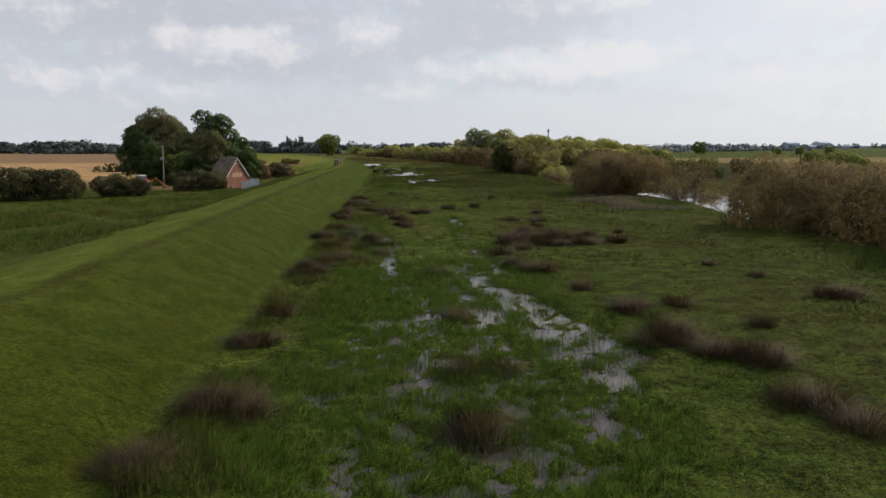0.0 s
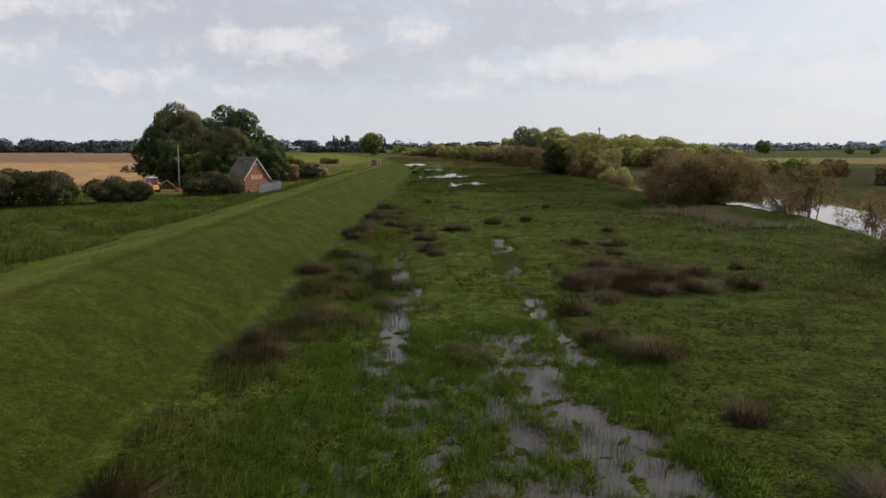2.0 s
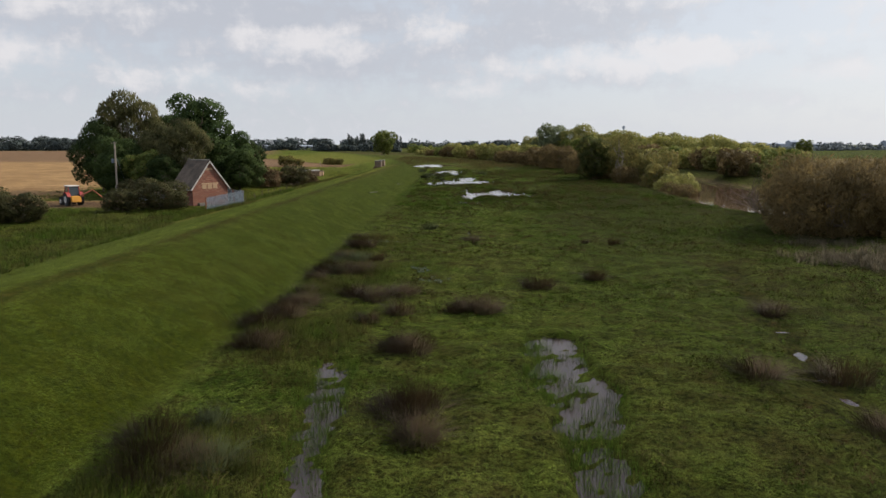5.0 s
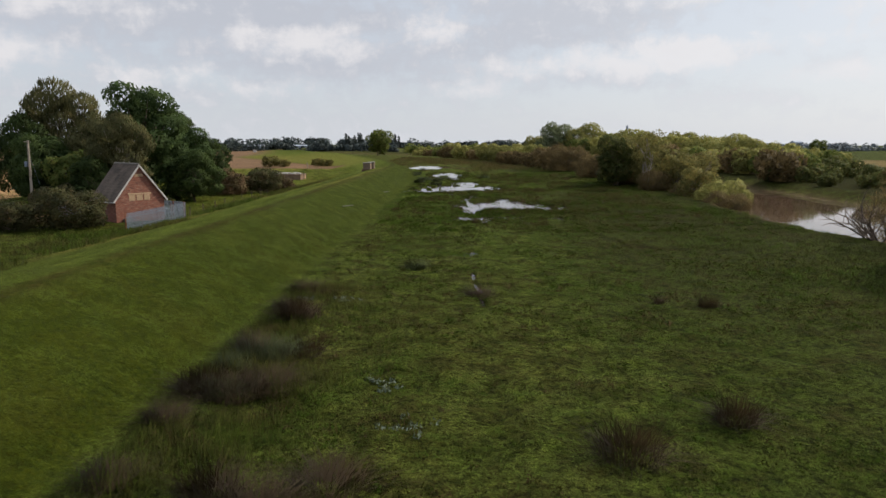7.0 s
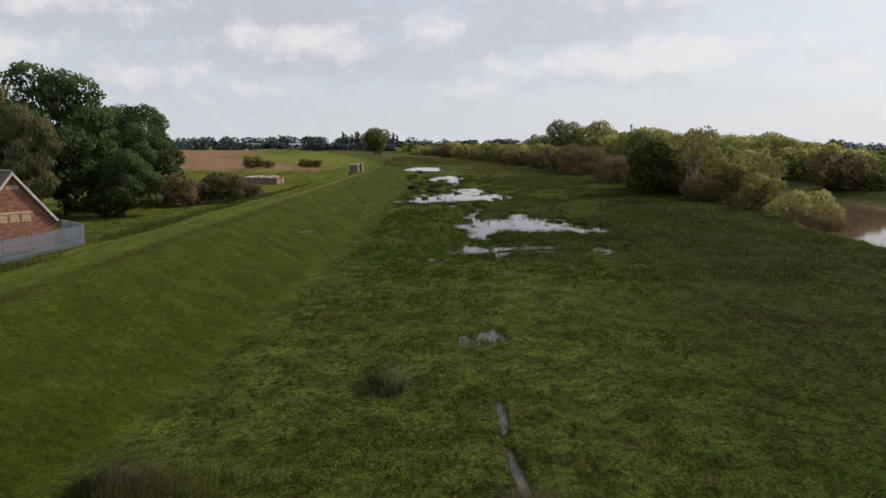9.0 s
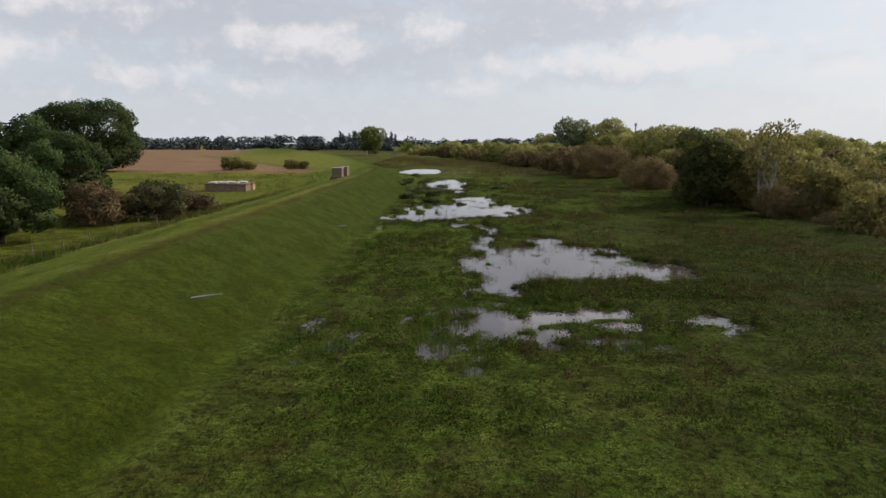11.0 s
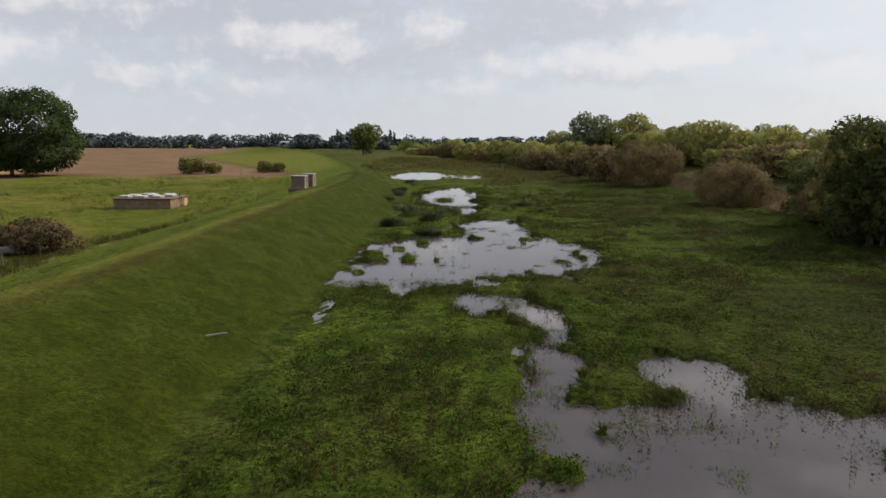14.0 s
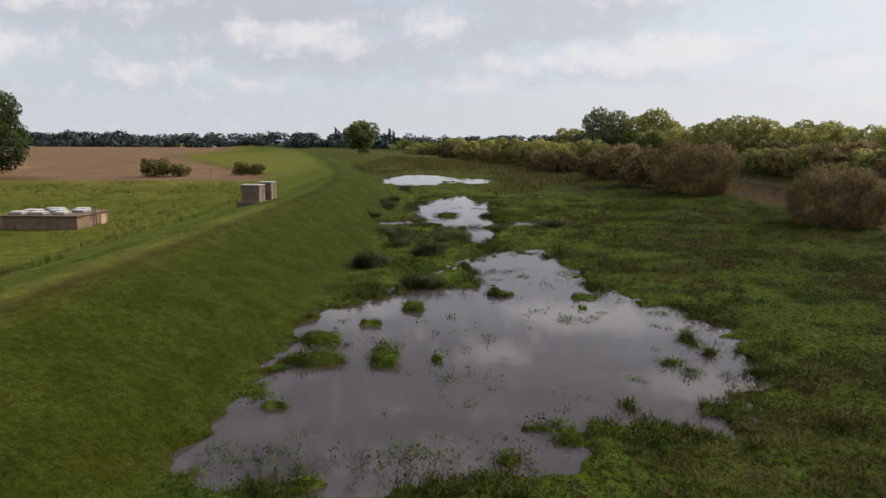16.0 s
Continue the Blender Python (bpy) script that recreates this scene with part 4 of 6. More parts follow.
# by the brick hut
plant("birch_tree", BIRCH, -58.5, 175.5, "tall drooping birch with olive yellowing leaves behind the hut", "tree", turn=0.4)
plant("chestnut_tree", CHESTNUT, -43.4, 170.5, "tall dense dark green tree behind the brick hut", "tree", tall=1.04)
plant("birch_tree", BIRCH, -47.5, 166, "smaller olive birch beside the green tree", "tree", scale=0.72, turn=2.0)
plant("broadleaf_tree", DARK, -61.3, 170, "dark green upright tree by the yard", "tree", scale=0.66, tall=1.5)
plant("broadleaf_tree", ROUND, -48.5, 160.5, "leafy mid green tree in the middle of the copse", "tree", scale=0.72, turn=0.3)
plant("broadleaf_tree", DARK, -44.5, 157.5, "low dark tree filling the copse behind the hut", "tree", scale=0.52, turn=2.6)
plant("hawthorn_bush", HEDGE_B, -47.5, 154.5, "dark undergrowth at the foot of the copse", "bush", scale=0.75, turn=0.9)
plant("broadleaf_tree", DARK, -54, 163, "dark broad tree behind the utility pole", "tree", scale=0.74, turn=1.2)
plant("broadleaf_tree", BIRCH, -42, 160, "olive brown tree rising behind the hut roof", "tree", scale=0.68, turn=0.7)
plant("broadleaf_tree", CHESTNUT, -40.5, 178, "dense dark green tree at the field corner", "tree", scale=0.66, turn=2.5)
plant("broadleaf_tree", DARK, -41.5, 189, "low dark green tree at the end of the copse", "tree", scale=0.74, turn=0.5)
plant("broadleaf_tree", DARK, -36.5, 170, "dark green tree with low branches by the fence", "tree", scale=0.58, turn=3.1)
plant("hawthorn_bush", BRAMBLE, -35.8, 184, "brown low bramble thicket beside the copse", "bush", scale=1.3)
plant("hawthorn_bush", SHRUB, -31.6, 188, "dark twiggy hawthorn bush by the post fence", "bush", scale=1.35, turn=1)
plant("hawthorn_bush", BRAMBLE, -30.6, 197.5, "low brown spreading bramble bush in rough grass", "bush", scale=0.85, turn=2, tall=0.8)
plant("hawthorn_bush", BRAMBLE, -34.0, 201.0, "low brown spreading bramble bush in rough grass", "bush", scale=0.95, turn=4, tall=0.7)
plant("hawthorn_bush", HEDGE_B, -36.9, 137.6, "dark overgrown bush in front of the hut", "bush", scale=1.0, turn=2.2, tall=0.85)
plant("hawthorn_bush", SHRUB, -40.6, 134.6, "dark overgrown bush beside the fence", "bush", scale=0.9, turn=1.2)
for x, y, s, a in ((-66.5, 112, 1.0, 0), (-61.0, 114.5, 0.98, 2), (-55.3, 116.2, 0.92, 4), (-73, 112, 1.0, 1)):
    plant("hawthorn_bush", HEDGE, x, y, "broad dark hawthorn bush along the field edge", "bush", "bushes along the field edge", s, a)
for x, y, s, a in ((-48.9, 121.0, 0.84, 1), (-45.6, 122.4, 0.72, 3)):
    plant("hawthorn_bush", HEDGE_B, x, y, "dark hawthorn bush near the yard", "bush", "bushes along the field edge", s, a)
plant("oak_tree", OAK, -101.5, 302, "huge round dark green oak standing in the field", "tree", scale=0.92, tall=0.98)
for x, y, s, k in ((-65.5, 316, 1.25, 1), (-61, 318, 0.85, 1), (-49.5, 325, 0.95, 0), (-46.5, 326, 0.8, 1), (-53.5, 337, 0.8, 1)):
    plant("field_shrub", FIELD_SHRUB, x, y, "rounded dark shrub at the field edge", "bush", "shrubs at the field edge", s, rnd.uniform(0, 6))

# along the near side of the river
for x, y, s, a in ((39.0, 63, 1.0, 0), (42.5, 54, 1.1, 1.5), (44.0, 68, 1.0, 2.5), (40.5, 44, 1.05, 4), (49, 47, 1.1, 5), (47, 59, 1.1, 3.3)):
    plant("osier_bush", OSIER_B, x, y, "broad russet brown osier bush beside the river", "bush", "osier bushes by the river", s, a)
for x, y, s, a in ((34.0, 108.5, 0.95, 0), (39.5, 109.5, 0.95, 2), (37.0, 114, 0.9, 4)):
    plant("osier_bush", OSIER, x, y, "rounded brown osier bush beside the river", "bush", "osier bushes by the river", s, a)
for x, y, s, a in ((43.5, 83, 0.85, 0), (42.0, 93, 0.9, 1), (43.0, 101, 0.8, 2), (37.5, 123, 0.95, 3), (40.0, 129, 0.9, 5), (41.5, 122, 1.0, 4.4)):
    plant("sparse_willow", SPARSE, x, y, "thin leaning willow with bare stems over the water", "tree", "leaning willows at the water", s, a)
for kind, x, y, s, a in ((ALDER_B, 40, 223, 0.8, 0), (OLIVE, 37, 211, 0.95, 1), (ALDER_B, 31.6, 199.5, 0.88, 2), (OLIVE, 37.0, 197, 0.82, 3), (OLIVE, 40, 188, 0.85, 4),
                         (OLIVE, 39.0, 177, 0.68, 5), (WILLOW_B, 39.5, 167, 0.48, 1), (OLIVE, 41.5, 205, 0.95, 2.5), (ALDER_B, 42, 217, 0.9, 0.7), (OLIVE, 35.0, 204.5, 0.75, 4), (WISPY, 34.6, 188.6, 1.02, 0), (WISPY, 42.5, 184, 0.9, 2), (OLIVE, 44, 193, 0.9, 0.4)):
    plant("riverside_tree", kind, x, y, "bushy olive green alder and sallow at the river bank", "tree", "trees on the near river bank", s, a)
for kind, x, y, s, a in ((OSIER, 34.0, 231.5, 0.78, 0), (OSIER, 38.5, 163, 0.55, 1), (OSIER, 33.5, 268, 1.08, 1), (FAR_OSIER, 30, 282, 0.88, 2), (FAR_OSIER, 27.5, 300, 0.72, 4),
                         (FAR_OSIER, 34, 318, 0.92, 5), (FAR_OSIER, 24, 334, 0.7, 0.5), (OSIER, 35.5, 187, 0.5, 2), (OSIER, 38.5, 182, 0.45, 3), (OSIER, 33.5, 203, 0.45, 4), (OSIER, 36, 214, 0.5, 5), (OSIER, 41, 199, 0.5, 1)):
    plant("osier_bush", kind, x, y, "rounded olive brown osier bush beside the river", "bush", "osier bushes by the river", s, a)



def bare_willow(x, y, seed, spread, size):
    """A leafless willow: stems that fan out low over the water and fork twice."""
    rng = np.random.default_rng(seed)
    segs = []

    def grow(p, d, length, r, level):
        q = p
        for k in range(3):
            d = d + rng.normal(size=3) * 0.14 + np.array([0, 0, 0.05])
            d /= np.linalg.norm(d)
            e = q + d * length / 3
            segs.append((q, e, r * (1 - 0.22 * k), r * (0.78 - 0.22 * k)))
            q = e
            if level < 3:
                side = d + rng.normal(size=3) * 0.55 + np.array([0, 0, 0.12])
                grow(q, side / np.linalg.norm(side), length * rng.uniform(0.42, 0.62), r * 0.5, level + 1)

    for k in range(9):
        a = spread[0] + (spread[1] - spread[0]) * (k + 0.5) / 9
        grow(np.array([0, 0, -0.2]) + rng.normal(size=3) * [0.3, 0.3, 0], np.array([math.cos(a), math.sin(a) * 0.8, rng.uniform(0.35, 1.0)]), size * rng.uniform(0.8, 1.15), 0.11, 1)
    V, Fq = limb_tubes(rng, segs)
    t = thing("bare_willow", Matrix.Translation((x, y, gz(x, y))), "leafless dark willow with branches fanning over the water", "tree", "leaning willows at the water")
    child("bough", numpy_mesh("bare_willow", V, Fq, BARK, smooth=True), t)


bare_willow(37.2, 127.5, 61, (1.6, 4.4), 3.6)
bare_willow(38.6, 120.5, 62, (1.2, 4.2), 3.2)
bare_willow(40.8, 95.5, 63, (0.8, 4.0), 2.8)

# woodland over the river
for k in range(80):
    y = 195 + 250 * ((k * 0.618) % 1.0)
    r = 15 + 62 * ((k * 0.377 + 0.13) % 1.0)
    x = float(river_middle(y)) + r
    if (y < 232 and r < 24) or x > 95 + (y - 230) * 0.35:
        continue
    lower = min(1.0, max(0.6, 1.15 - max(0, x - 60 - 0.3 * (y - 230)) / 70))
    kind = (WILLOW, FAR_WILLOW, FAR_GREEN, WILLOW_B)[k % 4] if y < 330 else (FAR_WILLOW, WILLOW, FAR_GREEN, FAR_WILLOW)[k % 4]
    plant("woodland_tree", kind, x, y, "olive green willow in the riverside wood", "tree", "riverside wood", rnd.uniform(0.7, 1.12) * (0.75 if y < 240 else 1.0) * lower, rnd.uniform(0, 6), rnd.uniform(0.85, 1.05))
plant("crack_willow", GREY_WILLOW, 48.5, 401, "tall rounded grey green willow over the wood", "tree", scale=1.42, turn=1.0)
plant("crack_willow", WILLOW_B, 63, 396, "tall broad green willow over the wood", "tree", scale=1.45, turn=2.0)
plant("broadleaf_tree", ROUND, -50, 520, "big rounded light green tree on the marsh", "tree", scale=1.62, turn=1.0)
for k in range(40):
    x = -85 + 150 * ((k * 0.618) % 1.0)
    y = 505 + 80 * ((k * 0.377) % 1.0) + (40 if x < -30 else 0)
    if x < -36:
        continue
    plant("willow_bush", (FAR_WILLOW, FAR_OSIER, FAR_GREEN)[k % 3], x, y, "rounded yellow green willow bush on the far marsh", "bush", "bushes on the far marsh", rnd.uniform(0.6, 0.85), rnd.uniform(0, 6))
for k in range(16):
    y = 340 + 130 * ((k * 0.618) % 1.0)
    plant("willow_bush", (FAR_WILLOW, FAR_OSIER)[k % 2], float(river_middle(y)) - 14 - 12 * ((k * 0.3) % 1.0), y, "rounded yellow green willow bush on the far marsh", "bush", "bushes on the far marsh", rnd.uniform(0.6, 0.85), rnd.uniform(0, 6))
for k in range(22):
    y = 206 + 120 * ((k * 0.618) % 1.0)
    plant("bank_bush", (FAR_OSIER, FAR_GREEN, FAR_WILLOW)[k % 3], float(river_middle(y)) + 17 + 8 * ((k * 0.377) % 1.0), y, "olive brown bush on the far river bank", "bush", "bushes on the far bank", rnd.uniform(0.75, 1.1) * (0.9, 0.65, 0.65)[k % 3], rnd.uniform(0, 6))
for x, y, s, k in ((78, 118, 0.7, 0), (88, 126, 0.8, 1), (82, 140, 0.6, 0), (95, 150, 0.8, 1), (101, 138, 0.7, 0), (74, 158, 0.6, 1), (90, 172, 0.7, 0), (110, 166, 0.8, 1), (125, 180, 0.9, 0), (70, 100, 0.6, 1), (82, 92, 0.7, 0)):
    plant("bank_bush", (FAR_OSIER, FAR_GREEN)[k], x, y, "olive brown bush in the meadow over the river", "bush", "bushes on the far bank", s * 0.8, x)
for x, y, s in ((78, 212, 0.7), (86, 222, 0.8), (72, 203, 0.6), (64, 207, 0.42), (67.5, 201, 0.5), (70, 196, 0.45), (66, 190, 0.4), (74, 190, 0.6), (69, 183, 0.42), (71, 174, 0.5), (66.5, 168, 0.4), (76, 180, 0.55), (80, 200, 0.6), (68, 214, 0.5), (84, 190, 0.6), (66, 158, 0.42), (72, 150, 0.5)):
    plant("bank_bush", FAR_DARK, x, y, "dark bush on the far river bank", "bush", "bushes on the far bank", s, rnd.uniform(0, 6))
for x, y, s in ((255, 560, 1.9), (300, 520, 1.0), (318, 520, 1.1), (190, 300, 0.9), (205, 305, 0.8), (120, 150, 0.8), (128, 155, 0.9), (330, 500, 1.2)):
    plant("hedgerow_tree", FAR_GREEN, x, y, "dark round hedgerow tree in the far meadow", "tree", "trees in the far meadow", s * 0.6, rnd.uniform(0, 6))


# ---- far tree belts and hedges ----
def belt(name, a, b, depth, height, seed, leaf, label, size=2.2, per=1.0, gaps=0.0):
    """A long far belt of trees: many uneven crowns in one mesh."""
    rng = np.random.default_rng(seed)
    a, b = np.array(a, float), np.array(b, float)
    run = np.linalg.norm(b - a)
    lobes = []
    for k in range(int(run / (height * 0.42) * per)):
        t = rng.uniform()
        if gaps and vnoise(t * run, seed, run * 0.07, seed) < gaps:
            continue
        p = a + (b - a) * t + rng.normal(size=2) * depth * 0.4
        h = height * (0.62 + 0.36 * float(vnoise(t * run, seed * 7, height * 3.0, 5))) * rng.uniform(0.8, 1.1)
        g = gz(*p)
        lobes.append((p[0], p[1], g + h * 0.55, h * 0.62, h * 0.46))
        lobes.append((p[0], p[1], g + h * 0.22, h * 0.70, h * 0.30))
    V, Fq, N = leaf_cloud(rng, lobes, 0.5, size * 0.8)
    return tagged(new(name, numpy_mesh(name, V, Fq, leaf, normals=N)), label, "trees", kind="stuff")


belt("far_wood", (-1500, 1300), (-600, 1400), 60, 25, 1, FAR_HAZED_LEAF, "dark tree belt tinted blue by distance haze on the horizon", 3.0, 1.7)
belt("far_wood", (-640, 1250), (-120, 1330), 60, 20, 2, FAR_HAZED_LEAF, "dark tree belt along the horizon", 2.8, 1.9)
belt("far_wood", (-150, 1250), (420, 1320), 60, 16, 3, FAR_HAZED_LEAF, "dark tree belt along the horizon", 2.8, 1.6)
belt("far_wood", (400, 1500), (1500, 1300), 60, 12, 4, HAZE_LEAF, "thin tree belt paled by haze along the horizon", 3.0, 0.8, 0.3)
belt("far_hedge", (-420, 830), (-60, 740), 12, 9, 6, FAR_HAZED_LEAF, "line of hedgerow trees across the fields", 1.6, 1.2, 0.0)
belt("far_hedge", (-640, 900), (-400, 885), 12, 16, 7, FAR_HAZED_LEAF, "line of hedgerow trees across the fields", 1.8, 1.2, 0.0)
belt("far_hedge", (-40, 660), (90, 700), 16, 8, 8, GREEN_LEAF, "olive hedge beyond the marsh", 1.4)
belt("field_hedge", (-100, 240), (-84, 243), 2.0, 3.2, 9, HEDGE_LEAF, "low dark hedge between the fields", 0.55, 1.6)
belt("far_hedge", (620, 700), (900, 640), 14, 17, 10, FAR_HAZED_LEAF, "dark clump of trees across the meadow", 1.8)
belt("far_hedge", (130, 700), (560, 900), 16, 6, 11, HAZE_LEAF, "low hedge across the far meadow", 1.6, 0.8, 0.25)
POPLAR = tree_meshes("poplar", 20, 26, 3.4, 0.5, 16, FAR_HAZED_LEAF, BARK, 1.2, 1.0)
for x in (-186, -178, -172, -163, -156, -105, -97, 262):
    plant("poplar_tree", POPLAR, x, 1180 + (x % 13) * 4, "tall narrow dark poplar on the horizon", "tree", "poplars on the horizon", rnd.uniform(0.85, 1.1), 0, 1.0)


# ---- brick hut ----
def hut():
    yaw = -38.0
    cx, cy, g = -32.75, 144.9, -0.55
    t = thing("brick_hut", Matrix.Translation((cx, cy, g)) @ Matrix.Rotation(radians(yaw), 4, "Z"), "small red brick hut with steep slate roof and bricked-up window", "hut")
    W, L, eave, ridge = 5.5, 5.2, 2.85, 6.4
    bm = bmesh.new()
    # walls: gabled block, gable towards +x
    prof = [(-W / 2, 0), (W / 2, 0), (W / 2, eave), (0, ridge - 0.12), (-W / 2, eave)]
    front = [bm.verts.new((0, a, b)) for a, b in prof]
    rear = [bm.verts.new((-L, a, b)) for a, b in prof]
    bm.faces.new(front)
    bm.faces.new(rear[::-1])
    for i in range(5):
        j = (i + 1) % 5
        bm.faces.new((front[i], rear[i], rear[j], front[j]))
    uv = bm.loops.layers.uv.new("uv")
    for f in bm.faces:
        for lp in f.loops:
            c = lp.vert.co
            lp[uv].uv = (c.y if abs(f.normal.x) > 0.5 else c.x, c.z)
    bm.normal_update()
    for f in bm.faces:
        for lp in f.loops:
            c = lp.vert.co
            lp[uv].uv = (c.y if abs(f.normal.x) > 0.5 else c.x, c.z)
    part("wall", bm, BRICK, t)
    # slate courses, each lapped over the one below
    slope = math.hypot(W / 2 + 0.3, (ridge - eave) * (W / 2 + 0.3) / (W / 2))
    rows = 13
    for side in (-1, 1):
        dirn = Vector((0, side * (W / 2), -(ridge - eave))).normalized()
        nrm = Vector((0, side * (ridge - eave), W / 2)).normalized()
        roof = None
        for r in range(rows):
            a = Vector((0, 0, ridge)) + dirn * (slope * r / rows) + nrm * 0.03
            b = a + dirn * (slope / rows * 1.12) + nrm * 0.025
            bm = bmesh.new()
            vs = []
            for x in (0.22, -L - 0.22):
                vs += [bm.verts.new((x, a.y, a.z)), bm.verts.new((x, b.y, b.z)), bm.verts.new(Vector((x, b.y, b.z)) - nrm * 0.035), bm.verts.new(Vector((x, a.y, a.z)) - nrm * 0.035)]
            for q in ((0, 1, 2, 3), (7, 6, 5, 4), (0, 4, 5, 1), (1, 5, 6, 2), (2, 6, 7, 3), (3, 7, 4, 0)):
                bm.faces.new([vs[k] for k in q])
            part("slate_course", bm, SLATE, t)
        # barge board on the gable and gutter board along the eave
        bm = bmesh.new()
        a, b = Vector((0.235, 0, ridge + 0.02)), Vector((0.235, 0, ridge + 0.02)) + dirn * (slope + 0.05)
        mid = (a + b) / 2 - nrm * 0.08
        box(bm, (0.06, (b - a).length, 0.17), mid, (math.degrees(math.atan2(dirn.z, dirn.y)), 0, 0))
        part("barge_board", bm, PAINT, t, "weathered white barge board", 0.01)
        bm = bmesh.new()
        e = Vector((0, 0, ridge)) + dirn * (slope + 0.02)
        box(bm, (L + 0.44, 0.10, 0.12), (-L / 2, e.y, e.z - 0.06))
        part("gutter_board", bm, PAINT, t, "white painted eaves board", 0.015)
    bm = bmesh.new()
    rod(bm, (0.24, 0, ridge + 0.05), (-L - 0.24, 0, ridge + 0.05), 0.11, sides=8)
    part("ridge_tile", bm, CONCRETE, t, "pale ridge tiles")
    # bricked-up window: lintel, three infill panels, vent under the apex
    bm = bmesh.new()
    box(bm, (0.06, 2.6, 0.17), (0.02, -0.05, 3.22))
    part("lintel", bm, STONE, t, "buff stone lintel", 0.01)
    for k in (-1, 0, 1):
        bm = bmesh.new()
        box(bm, (0.03, 0.68, 0.62), (0.006, k * 0.84 - 0.05, 2.80))
        part("window_infill", bm, STONE, t, "pale brick infill of an old window", 0.01)
    bm = bmesh.new()
    box(bm, (0.03, 0.9, 0.3), (0.006, 0, 5.22))
    part("vent_block", bm, STONE, t, "buff block under the gable")
    bm = bmesh.new()
    box(bm, (0.5, 0.9, 0.5), (0.27, -1.6, 0.35))
    part("step_block", bm, CONCRETE, t, "", 0.02)


hut()


def palisade(name, a, b, group):
    """Steel palisade fence from a to b: posts, two rails and pointed pales."""
    a, b = Vector((*a, gz(*a))), Vector((*b, gz(*b)))
    d = b - a
    run, yaw = d.to_2d().length, math.atan2(d.y, d.x)
    pitch = d.z / run
    t = thing(name, Matrix.Translation(a) @ Matrix.Rotation(yaw, 4, "Z"), "grey galvanised steel palisade fence round the hut", "fence", group)
    for z in (0.35, 1.3):
        bm = bmesh.new()
        rod(bm, (0, 0, z), (run, 0, z + pitch * run), 0.03, sides=4)
        part("rail", bm, STEEL, t)
    bm = bmesh.new()
    vs = [bm.verts.new(v) for v in ((-0.036, -0.035, 0.05), (0.036, -0.035, 0.05), (0.036, -0.035, 1.62), (0, -0.035, 1.75), (-0.036, -0.035, 1.62))]
    ring = bm.faces.new(vs)
    ext = bmesh.ops.extrude_face_region(bm, geom=[ring])
    bmesh.ops.translate(bm, verts=[v for v in ext["geom"] if isinstance(v, bmesh.types.BMVert)], vec=(0, -0.02, 0))
    pale = mesh_of("pale", bm, STEEL)
    count = int(run / 0.158)
    for k in range(count):
        x = (k + 0.5) * run / count
        child("pale", pale, t, Matrix.Translation((x, 0, pitch * x)))
    bm = bmesh.new()
    box(bm, (0.1, 0.07, 1.85), (0, 0.04, 0.85))
    post = mesh_of("post", bm, RUST)
    for k in range(max(2, round(run / 2.75) + 1)):
        x = run * k / max(1, round(run / 2.75))
        child("post", post, t, Matrix.Translation((x, 0.04, pitch * x)), "darker steel post")


palisade("palisade_fence", (-30.1, 136.1), (-29.0, 147.7), "fence round the hut")
palisade("palisade_fence", (-29.0, 147.85), (-33.2, 151.6), "fence round the hut")
palisade("palisade_fence", (-45.6, 149.0), (-40.2, 147.2), "fence round the hut")


def utility_pole():
    x, y = -50.75, 154.2
    t = thing("utility_pole", Matrix.Translation((x, y, gz(x, y))), "weathered wooden utility pole with a small grey fitting", "pole")
    bm = bmesh.new()
    rod(bm, (0, 0, -0.2), (0.1, 0, 8.8), 0.17, 0.12, 10)
    part("shaft", bm, WOOD, t)
    bm = bmesh.new()
    box(bm, (0.35, 0.3, 0.6), (-0.3, -0.05, 5.9))
    part("fuse_box", bm, STEEL, t, "grey metal fuse box", 0.03)
    bm = bmesh.new()
    rod(bm, (-0.45, 0, 8.6), (0.45, 0, 8.6), 0.04, sides=6)
    part("cross_arm", bm, WOOD, t)
    bm = bmesh.new()
    rod(bm, (0.05, 0, 7.2), (1.9, 0.3, 0.0), 0.01, sides=5)
    part("stay_wire", bm, STEEL, t)
    bm = bmesh.new()
    box(bm, (0.36, 0.36, 0.5), (0, 0, 1.9))
    part("guard", bm, PALE, t, "pale guard plate", 0.02)


utility_pole()


